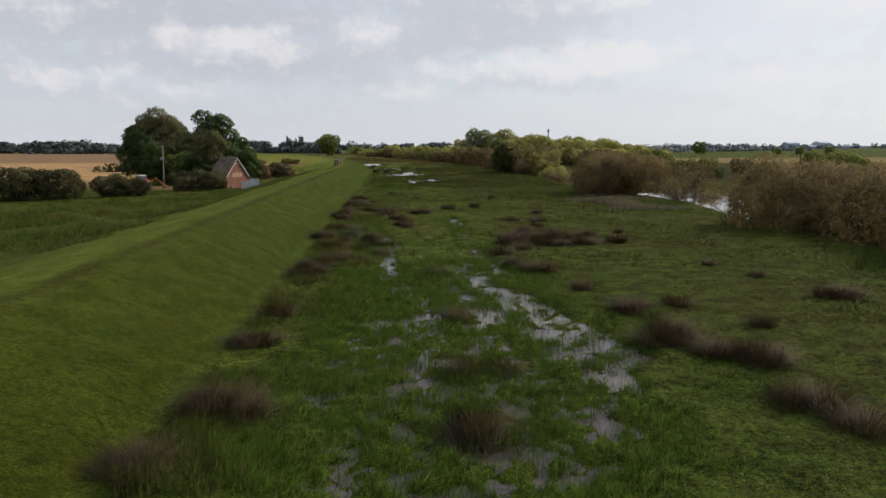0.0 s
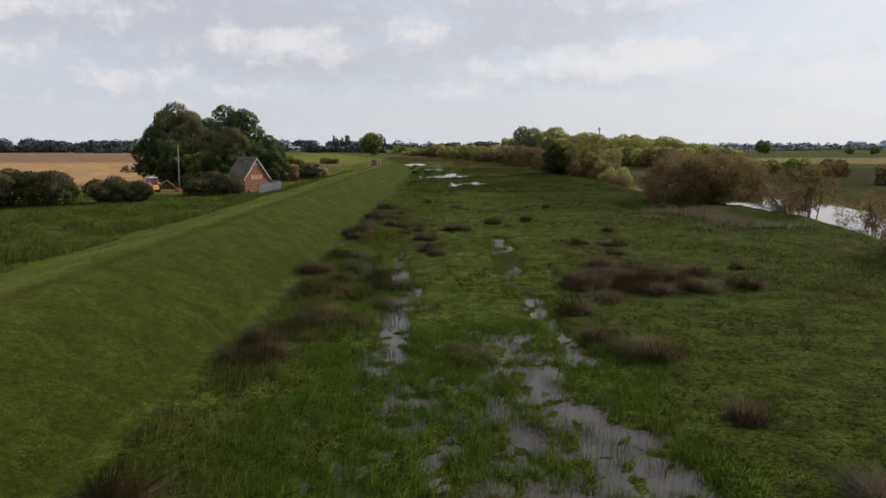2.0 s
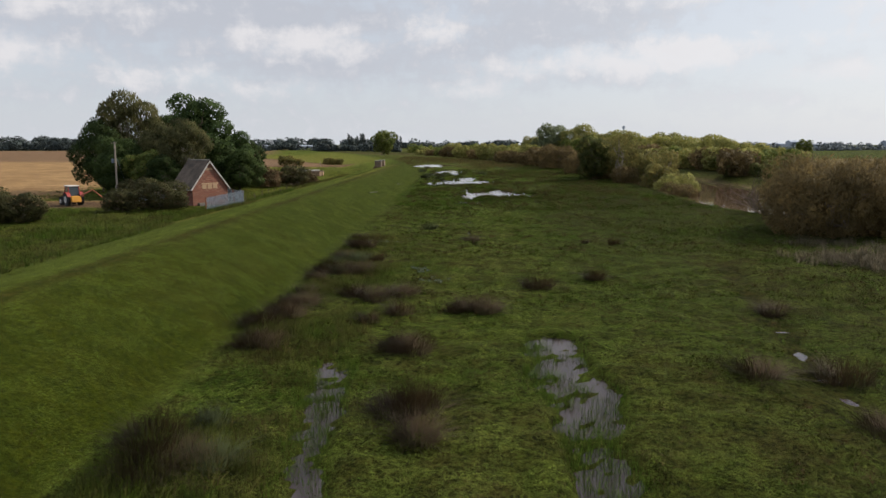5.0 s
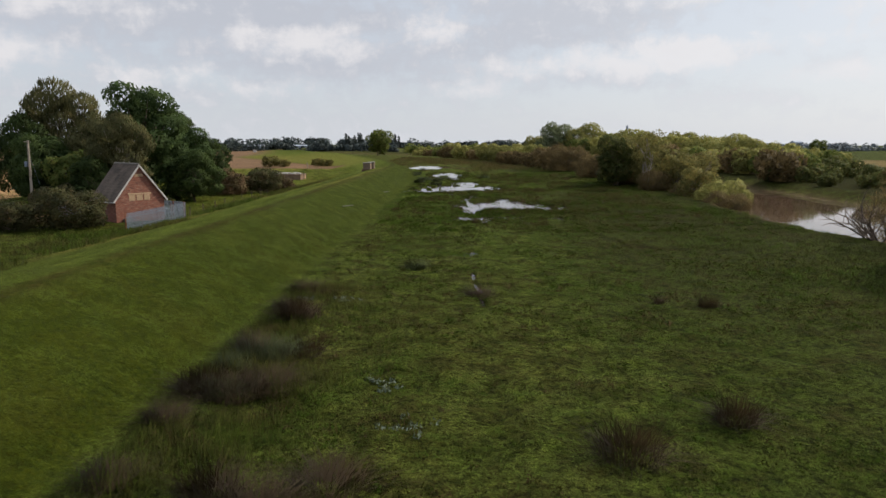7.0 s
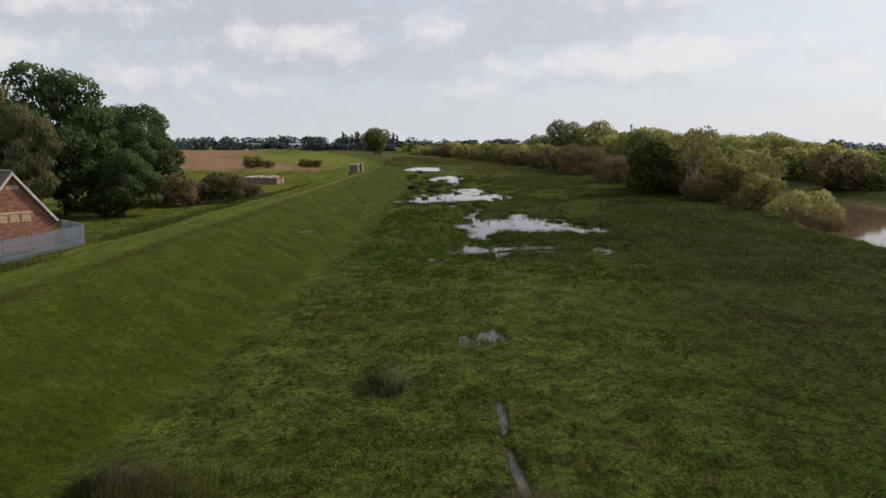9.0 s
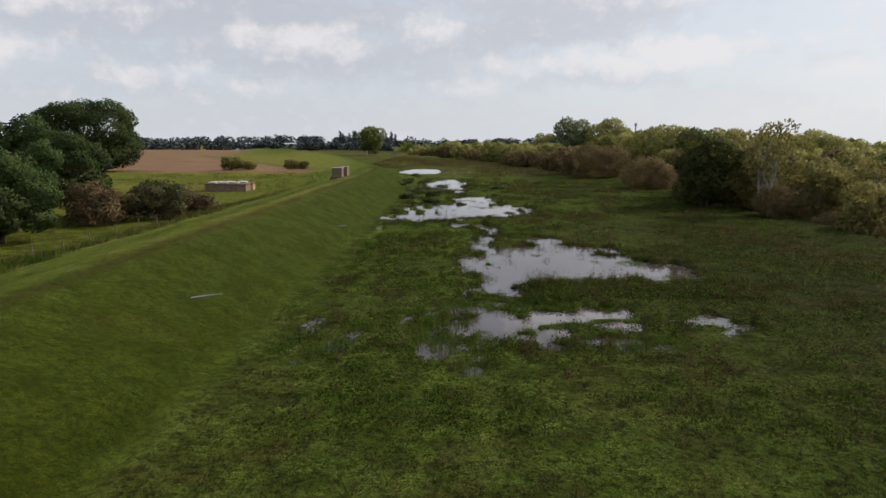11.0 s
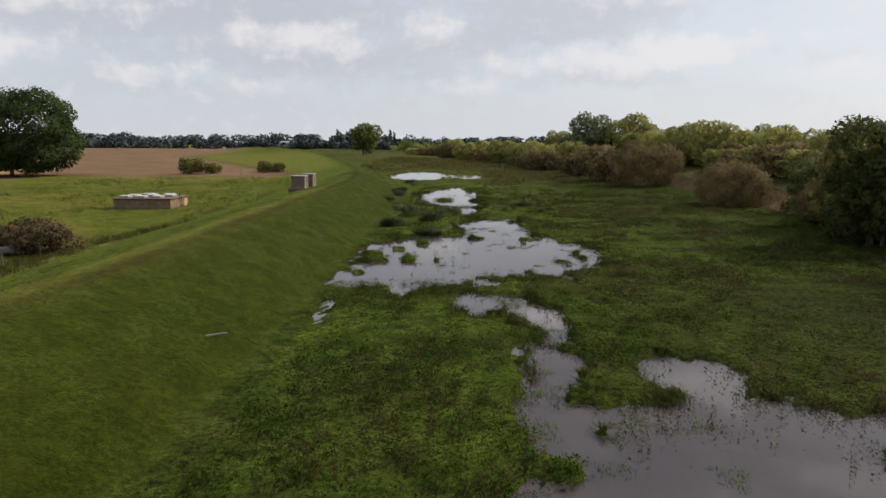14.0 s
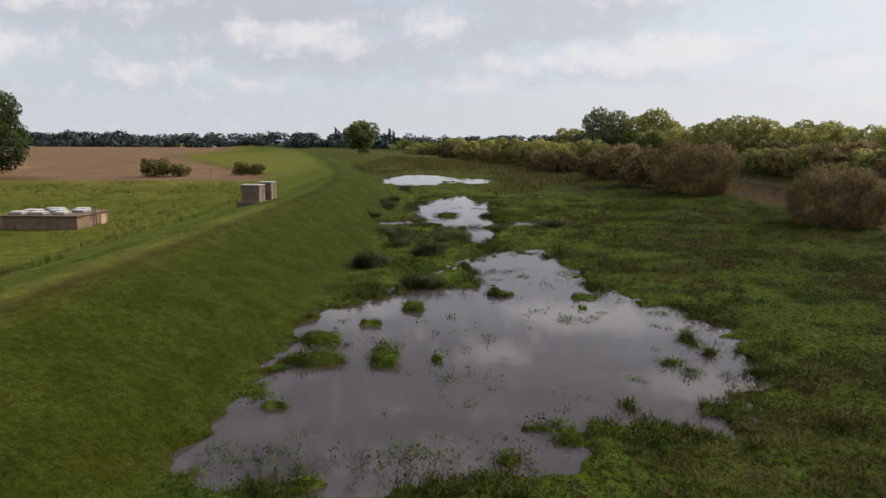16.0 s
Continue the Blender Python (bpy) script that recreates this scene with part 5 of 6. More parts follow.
def tractor():
    """A tractor seen from behind, with a hedge cutter on a folding arm at its side."""
    x, y = -51.6, 143.4
    t = thing("tractor", Matrix.Translation((x, y, gz(x, y))) @ Matrix.Rotation(radians(139), 4, "Z"), "red and yellow tractor with a folded hedge cutter arm", "tractor")
    bm = bmesh.new()
    box(bm, (3.0, 0.62, 0.55), (0.9, 0, 0.95))
    part("chassis", bm, BLACK, t, "dark oily chassis", 0.05)
    bm = bmesh.new()
    res = box(bm, (1.75, 0.86, 0.72), (1.75, 0, 1.42))
    for v in res["verts"]:
        if v.co.x > 2.2:
            v.co.z -= 0.12 if v.co.z > 1.4 else 0.0
            v.co.y *= 0.85
    part("bonnet", bm, RED_PAINT, t, "faded red bonnet", 0.07)
    bm = bmesh.new()
    res = box(bm, (1.5, 1.5, 1.3), (0.1, 0, 1.98))
    for v in res["verts"]:
        if v.co.z > 2.3:
            v.co.x, v.co.y = 0.1 + (v.co.x - 0.1) * 0.86, v.co.y * 0.88
    cab = part("cab", bm, GLASS, t, "dark glazed cab", 0.05)
    bm = bmesh.new()
    box(bm, (1.5, 1.5, 0.16), (0.1, 0, 2.71))
    part("cab_roof", bm, PAINT, cab, "pale grey cab roof", 0.06)
    for sx in (-0.64, 0.82):
        for sy in (-0.74, 0.74):
            bm = bmesh.new()
            rod(bm, (sx, sy, 1.35), (0.1 + (sx - 0.1) * 0.87, sy * 0.89, 2.66), 0.05, sides=6)
            part("cab_pillar", bm, RED_PAINT, cab)
    for wx, r, wd, track in ((-0.25, 0.86, 0.46, 0.62), (2.05, 0.56, 0.32, 0.62)):
        for sy in (-1, 1):
            bm = bmesh.new()
            rod(bm, (wx, sy * track, r), (wx, sy * (track + wd), r), r, sides=24)
            for k in range(18):
                a = k * math.tau / 18
                box(bm, (0.09, wd * 0.98, 0.09), (wx + math.cos(a) * r, sy * (track + wd / 2), r + math.sin(a) * r), (0, -math.degrees(a), 0))
            wheel = part("wheel", bm, BLACK, t, "black ribbed tyre")
            bm = bmesh.new()
            rod(bm, (wx, sy * (track + wd - 0.02), r), (wx, sy * (track + wd + 0.03), r), r * 0.55, sides=16)
            part("rim", bm, PAINT, wheel, "pale steel rim")
    for sy in (-1, 1):
        bm = bmesh.new()
        for k in range(5):
            a = radians(35 + k * 27)
            box(bm, (0.46, 0.5, 0.05), (-0.25 + math.cos(a) * 1.0, sy * 0.85, 0.86 + math.sin(a) * 1.0), (0, 90 - math.degrees(a), 0))
        part("mudguard", bm, RED_PAINT, t, "red mudguard over the wheel")
    bm = bmesh.new()
    res = box(bm, (0.62, 1.25, 0.85), (-1.25, 0.05, 0.95))
    for v in res["verts"]:
        if v.co.z > 1.1:
            v.co.x += 0.2
    part("cutter_mount", bm, YELLOW, t, "yellow oil tank and frame of the cutter", 0.06)
    for nm, a, b, th in (("boom", (-1.35, -0.5, 1.35), (-1.55, -2.1, 2.15), 0.11), ("dipper", (-1.55, -2.1, 2.15), (-1.95, -3.7, 0.6), 0.09)):
        bm = bmesh.new()
        rod(bm, a, b, th, th * 0.8, 4)
        part(nm, bm, RUST, t, "rusty orange folding arm")
    bm = bmesh.new()
    rod(bm, (-2.5, -3.8, 0.32), (-1.4, -3.8, 0.32), 0.3, sides=10)
    part("flail_head", bm, RUST, t, "rusty flail head resting on the ground", 0.03)


tractor()


def chamber():
    """Low brick chamber with pale covers on its roof."""
    x, y, g = -38.4, 230.4, -0.75
    t = thing("valve_chamber", Matrix.Translation((x, y, g)) @ Matrix.Rotation(radians(-1.0), 4, "Z"), "low square buff brick chamber with pale metal hatches on top", "chamber")
    W, D, H = 7.1, 5.4, 1.55
    bm = bmesh.new()
    box(bm, (W, D, H), (0, D / 2, H / 2))
    part("wall", bm, CHAMBER_BRICK, t, "", 0.03)
    bm = bmesh.new()
    box(bm, (W + 0.24, D + 0.24, 0.16), (0, D / 2, H + 0.083))
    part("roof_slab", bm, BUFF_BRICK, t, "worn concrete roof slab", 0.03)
    for hx, hy, sx, sy in ((-2.5, 1.1, 1.3, 1.2), (-0.6, 1.0, 1.5, 1.1), (1.5, 1.2, 1.2, 1.2), (-2.3, 2.9, 1.5, 1.2), (0.0, 3.0, 1.4, 1.2), (2.2, 3.1, 1.3, 1.3), (-1.2, 4.6, 1.6, 1.0), (1.4, 4.7, 1.4, 1.0)):
        bm = bmesh.new()
        box(bm, (sx, sy, 0.2), (hx, hy, H + 0.265))
        hatch = part("hatch", bm, PALE, t, "pale grey hatch cover", 0.03)
        bm = bmesh.new()
        box(bm, (sx * 0.86, sy * 0.86, 0.06), (hx, hy, H + 0.397))
        part("lid", bm, PAINT, hatch, "", 0.015)
    ladder = new("ladder")
    ladder.parent = t
    for py in (2.55, 3.0):
        bm = bmesh.new()
        rod(bm, (W / 2 + 0.16, py, 0.05), (W / 2 + 0.10, py, H + 0.85), 0.028, sides=6)
        part("stile", bm, BLACK, ladder)
    for k in range(6):
        bm = bmesh.new()
        rod(bm, (W / 2 + 0.14, 2.55, 0.3 + k * 0.3), (W / 2 + 0.14, 3.0, 0.3 + k * 0.3), 0.016, sides=6)
        part("rung", bm, BLACK, ladder)
    bm = bmesh.new()
    box(bm, (0.08, 0.9, 1.0), (W / 2 + 0.02, 4.4, 0.9))
    part("door", bm, STONE, t, "faded board door", 0.01)


chamber()


def kiosks():
    """Concrete plinth on the back of the bank with two box kiosks."""
    x, y, g = -19.0, 232.0, 0.98
    t = thing("outfall_kiosk", Matrix.Translation((x, y, g)) @ Matrix.Rotation(radians(-6), 4, "Z"), "weathered concrete plinth carrying two brown kiosks with pale caps", "kiosk")
    bm = bmesh.new()
    box(bm, (2.7, 4.2, 1.4), (-0.25, 1.6, 0.5))
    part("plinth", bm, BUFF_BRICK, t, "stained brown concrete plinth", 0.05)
    for kx, ky, w, d, h in ((-0.5, 0.7, 1.7, 1.3, 1.3), (0.1, 2.6, 1.3, 1.2, 1.45)):
        bm = bmesh.new()
        box(bm, (w, d, h), (kx, ky, 1.2 + h / 2))
        for k in range(9):
            box(bm, (w * 0.055, 0.06, h * 0.86), (kx - w * 0.44 + k * w * 0.11, ky - d / 2 - 0.02, 1.2 + h * 0.46))
        body = part("kiosk_body", bm, KIOSK, t, "brown fluted sheet box")
        for k, (grow, up) in enumerate(((0.10, 0.06), (0.22, 0.18))):
            bm = bmesh.new()
            box(bm, (w + grow, d + grow, 0.12), (kx, ky, 1.2 + h + up + 0.003))
            part("cap", bm, PALE if k else CONCRETE, body, "pale capping slab" if k else "", 0.02)
        for s in (-0.5, 0.5):
            bm = bmesh.new()
            box(bm, (0.09, 0.16, h * 0.98), (kx + w / 2 + 0.03, ky + s * (d - 0.2), 1.2 + h * 0.49))
            part("corner_post", bm, STONE, body, "buff corner post", 0.01)
        bm = bmesh.new()
        box(bm, (0.04, d * 0.55, h * 0.7), (kx + w / 2 + 0.022, ky, 1.2 + h * 0.5))
        part("panel", bm, CONCRETE, body, "", 0.01)


kiosks()

# post and wire fence by the copse
POSTS = [(-29.6 + 0.15 * math.sin(k), 150.5 + 4.1 * k) for k in range(13)]
fence = thing("post_fence", Matrix.Translation((0, 0, 0)), "old grey wooden fence posts along the bank foot", "fence")
bm = bmesh.new()
rod(bm, (0, 0, -0.3), (0.02, 0.03, 1.0), 0.055, 0.045, 7)
post_me = mesh_of("post", bm, BARK)
for k, (x, y) in enumerate(POSTS):
    child("post", post_me, fence, pose(x, y, gz(x, y), rnd.uniform(-5, 5), rnd.uniform(-5, 5), k * 40))
trough = thing("cattle_trough", Matrix.Translation((-32.3, 196.5, gz(-32.3, 196.5))), "pale old trough beside the brambles", "trough")
bm = bmesh.new()
box(bm, (1.6, 0.6, 0.1), (0, 0, 0.25))
for s in (-1, 1):
    box(bm, (1.6, 0.08, 0.35), (0, s * 0.3, 0.45))
    box(bm, (0.08, 0.52, 0.35), (s * 0.76, 0, 0.45))
part("basin", bm, PALE, trough, "", 0.015)
for s in (-0.5, 0.5):
    bm = bmesh.new()
    box(bm, (0.12, 0.5, 0.3), (s, 0, 0.1))
    part("foot", bm, CONCRETE, trough)


# driftwood on the bank and marsh
def driftwood(x, y, length, turn, mat=PALE):
    bm = bmesh.new()
    rod(bm, (0, 0, 0.06), (length * 0.55, 0.08, 0.1), 0.035, 0.03, 7)
    rod(bm, (length * 0.53, 0.08, 0.1), (length, -0.05, 0.16), 0.03, 0.015, 7)
    ob = new("driftwood", mesh_of("driftwood", bm, mat))
    ob.matrix_basis = pose(x, y, gz(x, y), 0, 0, turn)
    tagged(ob, "bleached stick of driftwood lying in the grass", "driftwood", "driftwood")


for x, y, l, a in ((-8.8, 171.6, 1.1, 10), (-10.0, 142.6, 1.8, 20)):
    driftwood(x, y, l * 0.7, a)

# far buildings on the horizon
for x, y, w, d, h, a in ((640, 1480, 50, 30, 7, 10), (690, 1490, 18, 18, 11, 10), (730, 1470, 50, 30, 6, 8), (860, 1440, 26, 26, 11, -5), (895, 1435, 40, 20, 5, 0), (930, 1440, 26, 26, 12, 5), (985, 1420, 60, 30, 5, 8), (-330, 1190, 26, 12, 4, 5), (-255, 1190, 28, 12, 4, 0)):
    b = thing("far_building", Matrix.Translation((x, y, gz(x, y))) @ Matrix.Rotation(radians(a), 4, "Z"), "pale grey block of farm buildings on the horizon", "building", "buildings on the horizon")
    bm = bmesh.new()
    box(bm, (w, d, h), (0, 0, h / 2))
    part("wall", bm, HAZY, b)
    bm = bmesh.new()
    res = box(bm, (w + 1, d + 1, h * 0.3), (0, 0, h * 1.15))
    for v in res["verts"]:
        if v.co.z > h * 1.15:
            v.co.y *= 0.08
    part("roof", bm, HAZY, b)
mast = thing("radio_mast", Matrix.Translation((203, 900, gz(203, 900))), "thin grey mast standing above the wood", "mast")
bm = bmesh.new()
rod(bm, (0, 0, 0), (0, 0, 30), 1.0, 0.7, 8)
part("shaft", bm, HAZY, mast)
bm = bmesh.new()
rod(bm, (0, 0, 26), (0, 0, 29), 1.5, 1.5, 8)
part("antenna_ring", bm, HAZY, mast)
sign = thing("white_sign", Matrix.Translation((-168, 640, gz(-168, 640))), "small white board on the distant bank", "sign")
bm = bmesh.new()
box(bm, (2.6, 0.1, 2.0), (0, 0, 2.4))
part("board", bm, PAINT, sign)
bm = bmesh.new()
rod(bm, (0, 0.1, -0.2), (0, 0.1, 3.2), 0.1, sides=6)
part("post", bm, WOOD, sign)
for x, y in ((-88.5, 262), (-50, 306)):
    t = thing("field_post", Matrix.Translation((x, y, gz(x, y))), "lone dark wooden post in the field", "post", "posts in the field")
    bm = bmesh.new()
    rod(bm, (0, 0, -0.2), (0, 0, 2.2), 0.12, 0.1, 7)
    part("shaft", bm, WOOD, t)


# ---- tussocks ----
def blades(rng, count, base_r, length, spread, width, arch=0.6, segments=3):
    """Arching blades that rise from a small foot: three-piece ribbons narrowing to a tip."""
    a = rng.uniform(0, 2 * np.pi, count)
    r = base_r * np.sqrt(rng.uniform(0, 1, count))
    foot = np.stack([np.cos(a) * r, np.sin(a) * r, np.zeros(count)], 1)
    a2 = a + rng.normal(size=count) * 0.6
    lean = np.abs(rng.normal(size=count)) * spread + 0.08
    L = length * rng.uniform(0.6, 1.15, count)
    out = np.stack([np.cos(a2), np.sin(a2), np.zeros(count)], 1)
    side = np.stack([-np.sin(a2), np.cos(a2), np.zeros(count)], 1)
    rows = []
    for k in range(segments + 1):
        t = k / segments
        reach = L * (lean * t + arch * lean * t * t)
        up = L * (t - 0.42 * np.minimum(lean * 1.3, 1.5) * t * t)
        c = foot + out * reach[:, None] + np.array([0, 0, 1]) * up[:, None]
        w = (width * (1 - t * 0.92))
        rows += [c - side * w, c + side * w]
    flip = np.where(-out[:, 1] - 0.5 * lean > 0, 1, -1)
    for k in range(0, len(rows), 2):
        a_row, b_row = rows[k], rows[k + 1]
        rows[k], rows[k + 1] = np.where(flip[:, None] > 0, a_row, b_row), np.where(flip[:, None] > 0, b_row, a_row)
    V = np.stack(rows, 1).reshape(-1, 3)
    n = 2 * (segments + 1)
    dome = foot / max(base_r, 0.01) * 0.6 + out * 0.45 + rng.normal(size=(count, 3)) * 0.12 + np.array([0, 0, 0.7])
    dome /= np.linalg.norm(dome, axis=1)[:, None]
    N = np.repeat(dome, n, 0)
    q = np.array([[2 * k, 2 * k + 1, 2 * k + 3, 2 * k + 2] for k in range(segments)])
    F4 = (np.arange(count)[:, None, None] * n + q[None]).reshape(-1, 4)
    return V, F4, N


TUSSOCKS = []
for seed, (n, br, ln, sp) in enumerate(((620, 0.50, 0.72, 0.44), (640, 0.55, 0.78, 0.40), (600, 0.46, 0.68, 0.48), (640, 0.60, 0.64, 0.46))):
    V, F4, N = blades(np.random.default_rng(100 + seed), n, br, ln, sp, 0.0066, 0.9, segments=2)
    TV, TF, TN = blades(np.random.default_rng(140 + seed), 70, br * 1.1, ln * 0.55, sp * 1.9, 0.010, segments=2)
    TUSSOCKS.append((numpy_mesh("tussock", V, F4, TUSSOCK_BLADE, normals=N), numpy_mesh("thatch", TV, TF, THATCH, normals=TN)))
V, F4, N = blades(np.random.default_rng(120), 380, 0.5, 0.72, 0.4, 0.0085, 0.8, segments=2)
GREEN_TUSSOCK = numpy_mesh("green_tussock", V, F4, RUSH_GREEN, normals=N)


def tussock(x, y, s, green=False):
    ob = new("rush_tussock" if not green else "green_rush_clump", GREEN_TUSSOCK if green else None)
    if not green:
        top, foot = rnd.choice(TUSSOCKS)
        child("blade_tuft", top, ob)
        child("dead_thatch", foot, ob, None, "bleached fallen stems round the foot")
    ob.matrix_basis = Matrix.Translation((x, y, gz(x, y) - 0.04)) @ Matrix.Rotation(rnd.uniform(0, 6.28), 4, "Z") @ Matrix.Diagonal((s * rnd.uniform(0.95, 1.15), s * rnd.uniform(0.95, 1.15), s ** 0.6 * rnd.uniform(0.85, 1.1), 1))
    tagged(ob, "dark green rush clump in the wet grass" if green else "dry brown rush tussock in the marsh", "rushes", "rush clumps" if green else "rush tussocks")


# strips of tussocks: along the foot of the bank, beside the ditch, and scattered
FOOT_NEAR = [(-6.7, 16.6, 0.9), (-5.4, 20.5, 1.35), (-5.7, 27.5, 1.2), (-5.7, 32.2, 0.85), (-5.6, 43.2, 1.3), (-5.4, 45.7, 1.2), (-3.8, 49.0, 1.1), (-4.5, 47.7, 0.73), (-2.4, 47.7, 0.54), (-1.1, 51.8, 0.75), (-5.3, 54.2, 0.85), (-2.9, 53.9, 0.9), (-1.5, 56.4, 0.9), (-4.3, 57.4, 0.73), (-2.2, 59.7, 0.7), (-6.5, 60.6, 1.0)]
FOOT_FAR = [(-5.0, 65.6, 1.0), (-6.0, 67.2, 0.8), (-5.7, 76.0, 0.95), (-6.6, 79.2, 0.95), (-5.8, 80.7, 0.92), (-5.6, 82.9, 1.0), (-2.1, 84.4, 0.9), (-0.7, 85.6, 0.87), (-3.3, 85.3, 0.77), (-0.5, 81.5, 0.75), (-1.8, 79.9, 0.6), (-5.9, 85.7, 0.61), (-6.2, 89.5, 0.69), (-5.5, 92.0, 1.36), (-3.8, 92.3, 1.1), (-5.6, 96.2, 0.75), (-3.6, 95.9, 0.83), (-4.9, 101.0, 0.96), (-5.8, 103.0, 0.8), (-6.1, 107.1, 0.83)]
MIDDLE = [(2.6, 43.3, 0.8), (2.8, 31.5, 0.75), (2.3, 23.6, 0.8), (3.8, 23.8, 0.65), (2.3, 18.2, 0.95), (0.3, 75.5, 1.0), (0.9, 69.4, 0.95), (1.2, 67.2, 0.7), (3.2, 82.2, 1.2), (2.1, 81.9, 0.5), (6.8, 87.7, 0.9), (10.4, 89.8, 0.8), (3.4, 106.4, 0.7), (14.7, 104.0, 0.53), (12.5, 104.8, 0.35)]
BEYOND_NEAR = [(11.3, 31.9, 1.15), (11.5, 26.9, 1.5), (12.8, 24.5, 1.2), (14.2, 32.9, 0.7), (13.9, 23.7, 0.95), (12.9, 19.3, 1.2), (13.3, 17.6, 0.9), (16.5, 28.8, 0.65), (23.4, 33.5, 1.3), (10.5, 37.1, 0.65), (9.4, 43.6, 1.2), (8.0, 45.5, 0.8), (22.3, 39.8, 0.5), (21.1, 43.9, 0.5), (7.9, 50.0, 0.9)]
BEYOND_FAR = [(10.1, 52.4, 0.7), (9.7, 56.4, 1.8), (10.4, 58.2, 1.1), (11.2, 57.7, 1.1), (13.0, 58.1, 1.5), (11.8, 61.6, 1.1), (13.8, 60.6, 1.0), (20.6, 61.3, 0.5), (14.4, 68.3, 0.7), (12.8, 72.9, 0.85), (15.7, 72.8, 0.9), (17.4, 82.0, 0.9), (12.2, 56.0, 1.5), (14.8, 57.6, 1.5), (15.6, 55.2, 1.2), (13.6, 54.4, 1.2), (17.0, 59.4, 1.0), (18.6, 55.6, 1.0)]
for rows in (FOOT_NEAR, FOOT_FAR, MIDDLE, BEYOND_NEAR, BEYOND_FAR):
    for cx, cy, r in rows:
        many = max(1, round((r / 0.72) ** 1.7))
        for k in range(many):
            a, off = 2.4 * k + cx, 0.0 if many == 1 else (r - 0.6) * math.sqrt((k + 0.5) / many) * 1.15
            tussock(cx + off * math.cos(a), cy + off * math.sin(a), (r / 0.66 if many == 1 else rnd.uniform(1.05, 1.4)))
for cx, cy, sx, sy, n in [(-6.0, 211, 1.0, 2, 6), (-2.0, 216, 1.5, 1.5, 5), (-2.2, 206, 1.0, 0.8, 3), (-5.0, 224, 1.6, 6, 6), (0.5, 223, 2.0, 2.5, 6), (1.0, 231, 1.2, 1.0, 3), (8.0, 231.5, 1.2, 0.8, 3), (-8.6, 250, 0.6, 14, 9), (-8.2, 275, 1.0, 9, 7), (-3.5, 62, 2.0, 8, 8), (-0.5, 114, 0.8, 1, 1), (-5.0, 94, 1.0, 4, 4)]:
    for k in range(n):
        tussock(cx + rnd.gauss(0, sx * 0.55), cy + rnd.gauss(0, sy * 0.5), rnd.uniform(0.9, 1.45), True)


# ---- grass and weeds, uncountable ----
def clumps(name, X, Y, length, tone, per, spread, width, label, mat, seed, foot=0.12, lift=0.0, short=False):
    """One mesh of many small clumps of blades, each a bent two-piece ribbon."""
    rng = np.random.default_rng(seed)
    Z = ground_z(X, Y) - 0.03 + lift
    m = len(X)
    n = m * per
    cx, cy, cz = (np.repeat(v, per) for v in (X, Y, Z))
    L = np.repeat(length, per) * rng.uniform(0.55, 1.2, n)
    a = rng.uniform(0, 2 * np.pi, n)
    r = foot * np.sqrt(rng.uniform(0, 1, n)) * np.repeat(np.sqrt(length / 0.3), per)
    lean = np.abs(rng.normal(size=n)) * spread
    ox, oy = np.cos(a), np.sin(a)
    fx, fy = cx + ox * r, cy + oy * r
    W = width * np.repeat(np.sqrt(length / 0.3), per)
    W = W * np.where(-oy - 0.5 * lean > 0, 1, -1)
    dome = np.stack([ox * 0.75 + rng.normal(size=n) * 0.15, oy * 0.75 + rng.normal(size=n) * 0.15, np.full(n, 0.75)], 1)
    dome /= np.linalg.norm(dome, axis=1)[:, None]
    rows = []
    for t, w in ((0.0, 1.0), (0.55, 0.8)):
        px, py, pz = fx + ox * lean * L * t, fy + oy * lean * L * t, cz + L * t * (1 - 0.25 * lean * t)
        rows += [np.stack([px + oy * W * w, py - ox * W * w, pz], 1), np.stack([px - oy * W * w, py + ox * W * w, pz], 1)]
    t = 1.0
    rows.append(np.stack([fx + ox * lean * L * 1.25, fy + oy * lean * L * 1.25, cz + L * (1 - 0.3 * lean)], 1))
    if short:
        V = np.stack([rows[0], rows[1], rows[4]], 1).reshape(-1, 3)
        me = numpy_mesh(name, V, np.arange(n * 3).reshape(-1, 3), mat, np.repeat(np.repeat(tone, per), 3), normals=np.repeat(dome, 3, 0))
        return tagged(new(name, me), label, "grass", kind="stuff")
    V = np.stack(rows, 1).reshape(-1, 3)
    i = np.arange(n)[:, None] * 5
    F3 = np.concatenate([i + [0, 1, 3], i + [0, 3, 2], i + [2, 3, 4]], 0)
    me = numpy_mesh(name, V, F3, mat, np.repeat(np.repeat(tone, per), 5), normals=np.repeat(dome, 5, 0))
    return tagged(new(name, me), label, "grass", kind="stuff")


rng = np.random.default_rng(77)


def scatter(n, x0, x1, y0, y1):
    return rng.uniform(x0, x1, n), rng.uniform(y0, y1, n)


# marsh grass: denser near the way the camera takes
X, Y = scatter(90000, -7.5, 24, 11, 262)
Xa, Ya = scatter(110000, -7, 13, 14, 215)
X, Y = np.concatenate([X, Xa]), np.concatenate([Y, Ya])
Xa, Ya = scatter(14000, -5, 13, 11, 48)
X, Y = np.concatenate([X, Xa]), np.concatenate([Y, Ya])
Z = ground_z(X, Y)
pond = blob(X, Y, PONDS)
keep = (X - toe(Y) > -0.6) & (Z > -0.16) & ((Z > 0.015) | (rng.uniform(size=len(X)) < 0.2))
keep &= (soaked(X, Y) < 0.45) | ((Z > 0.05) & (rng.uniform(size=len(X)) < 0.6))
keep &= (vnoise(X, Y, 1.6, 71) + rng.uniform(-0.4, 0.4, len(X)) > 0.40) & (rng.uniform(size=len(X)) > 0.6 * lawn(X, Y))
X, Y, Z = X[keep], Y[keep], Z[keep]
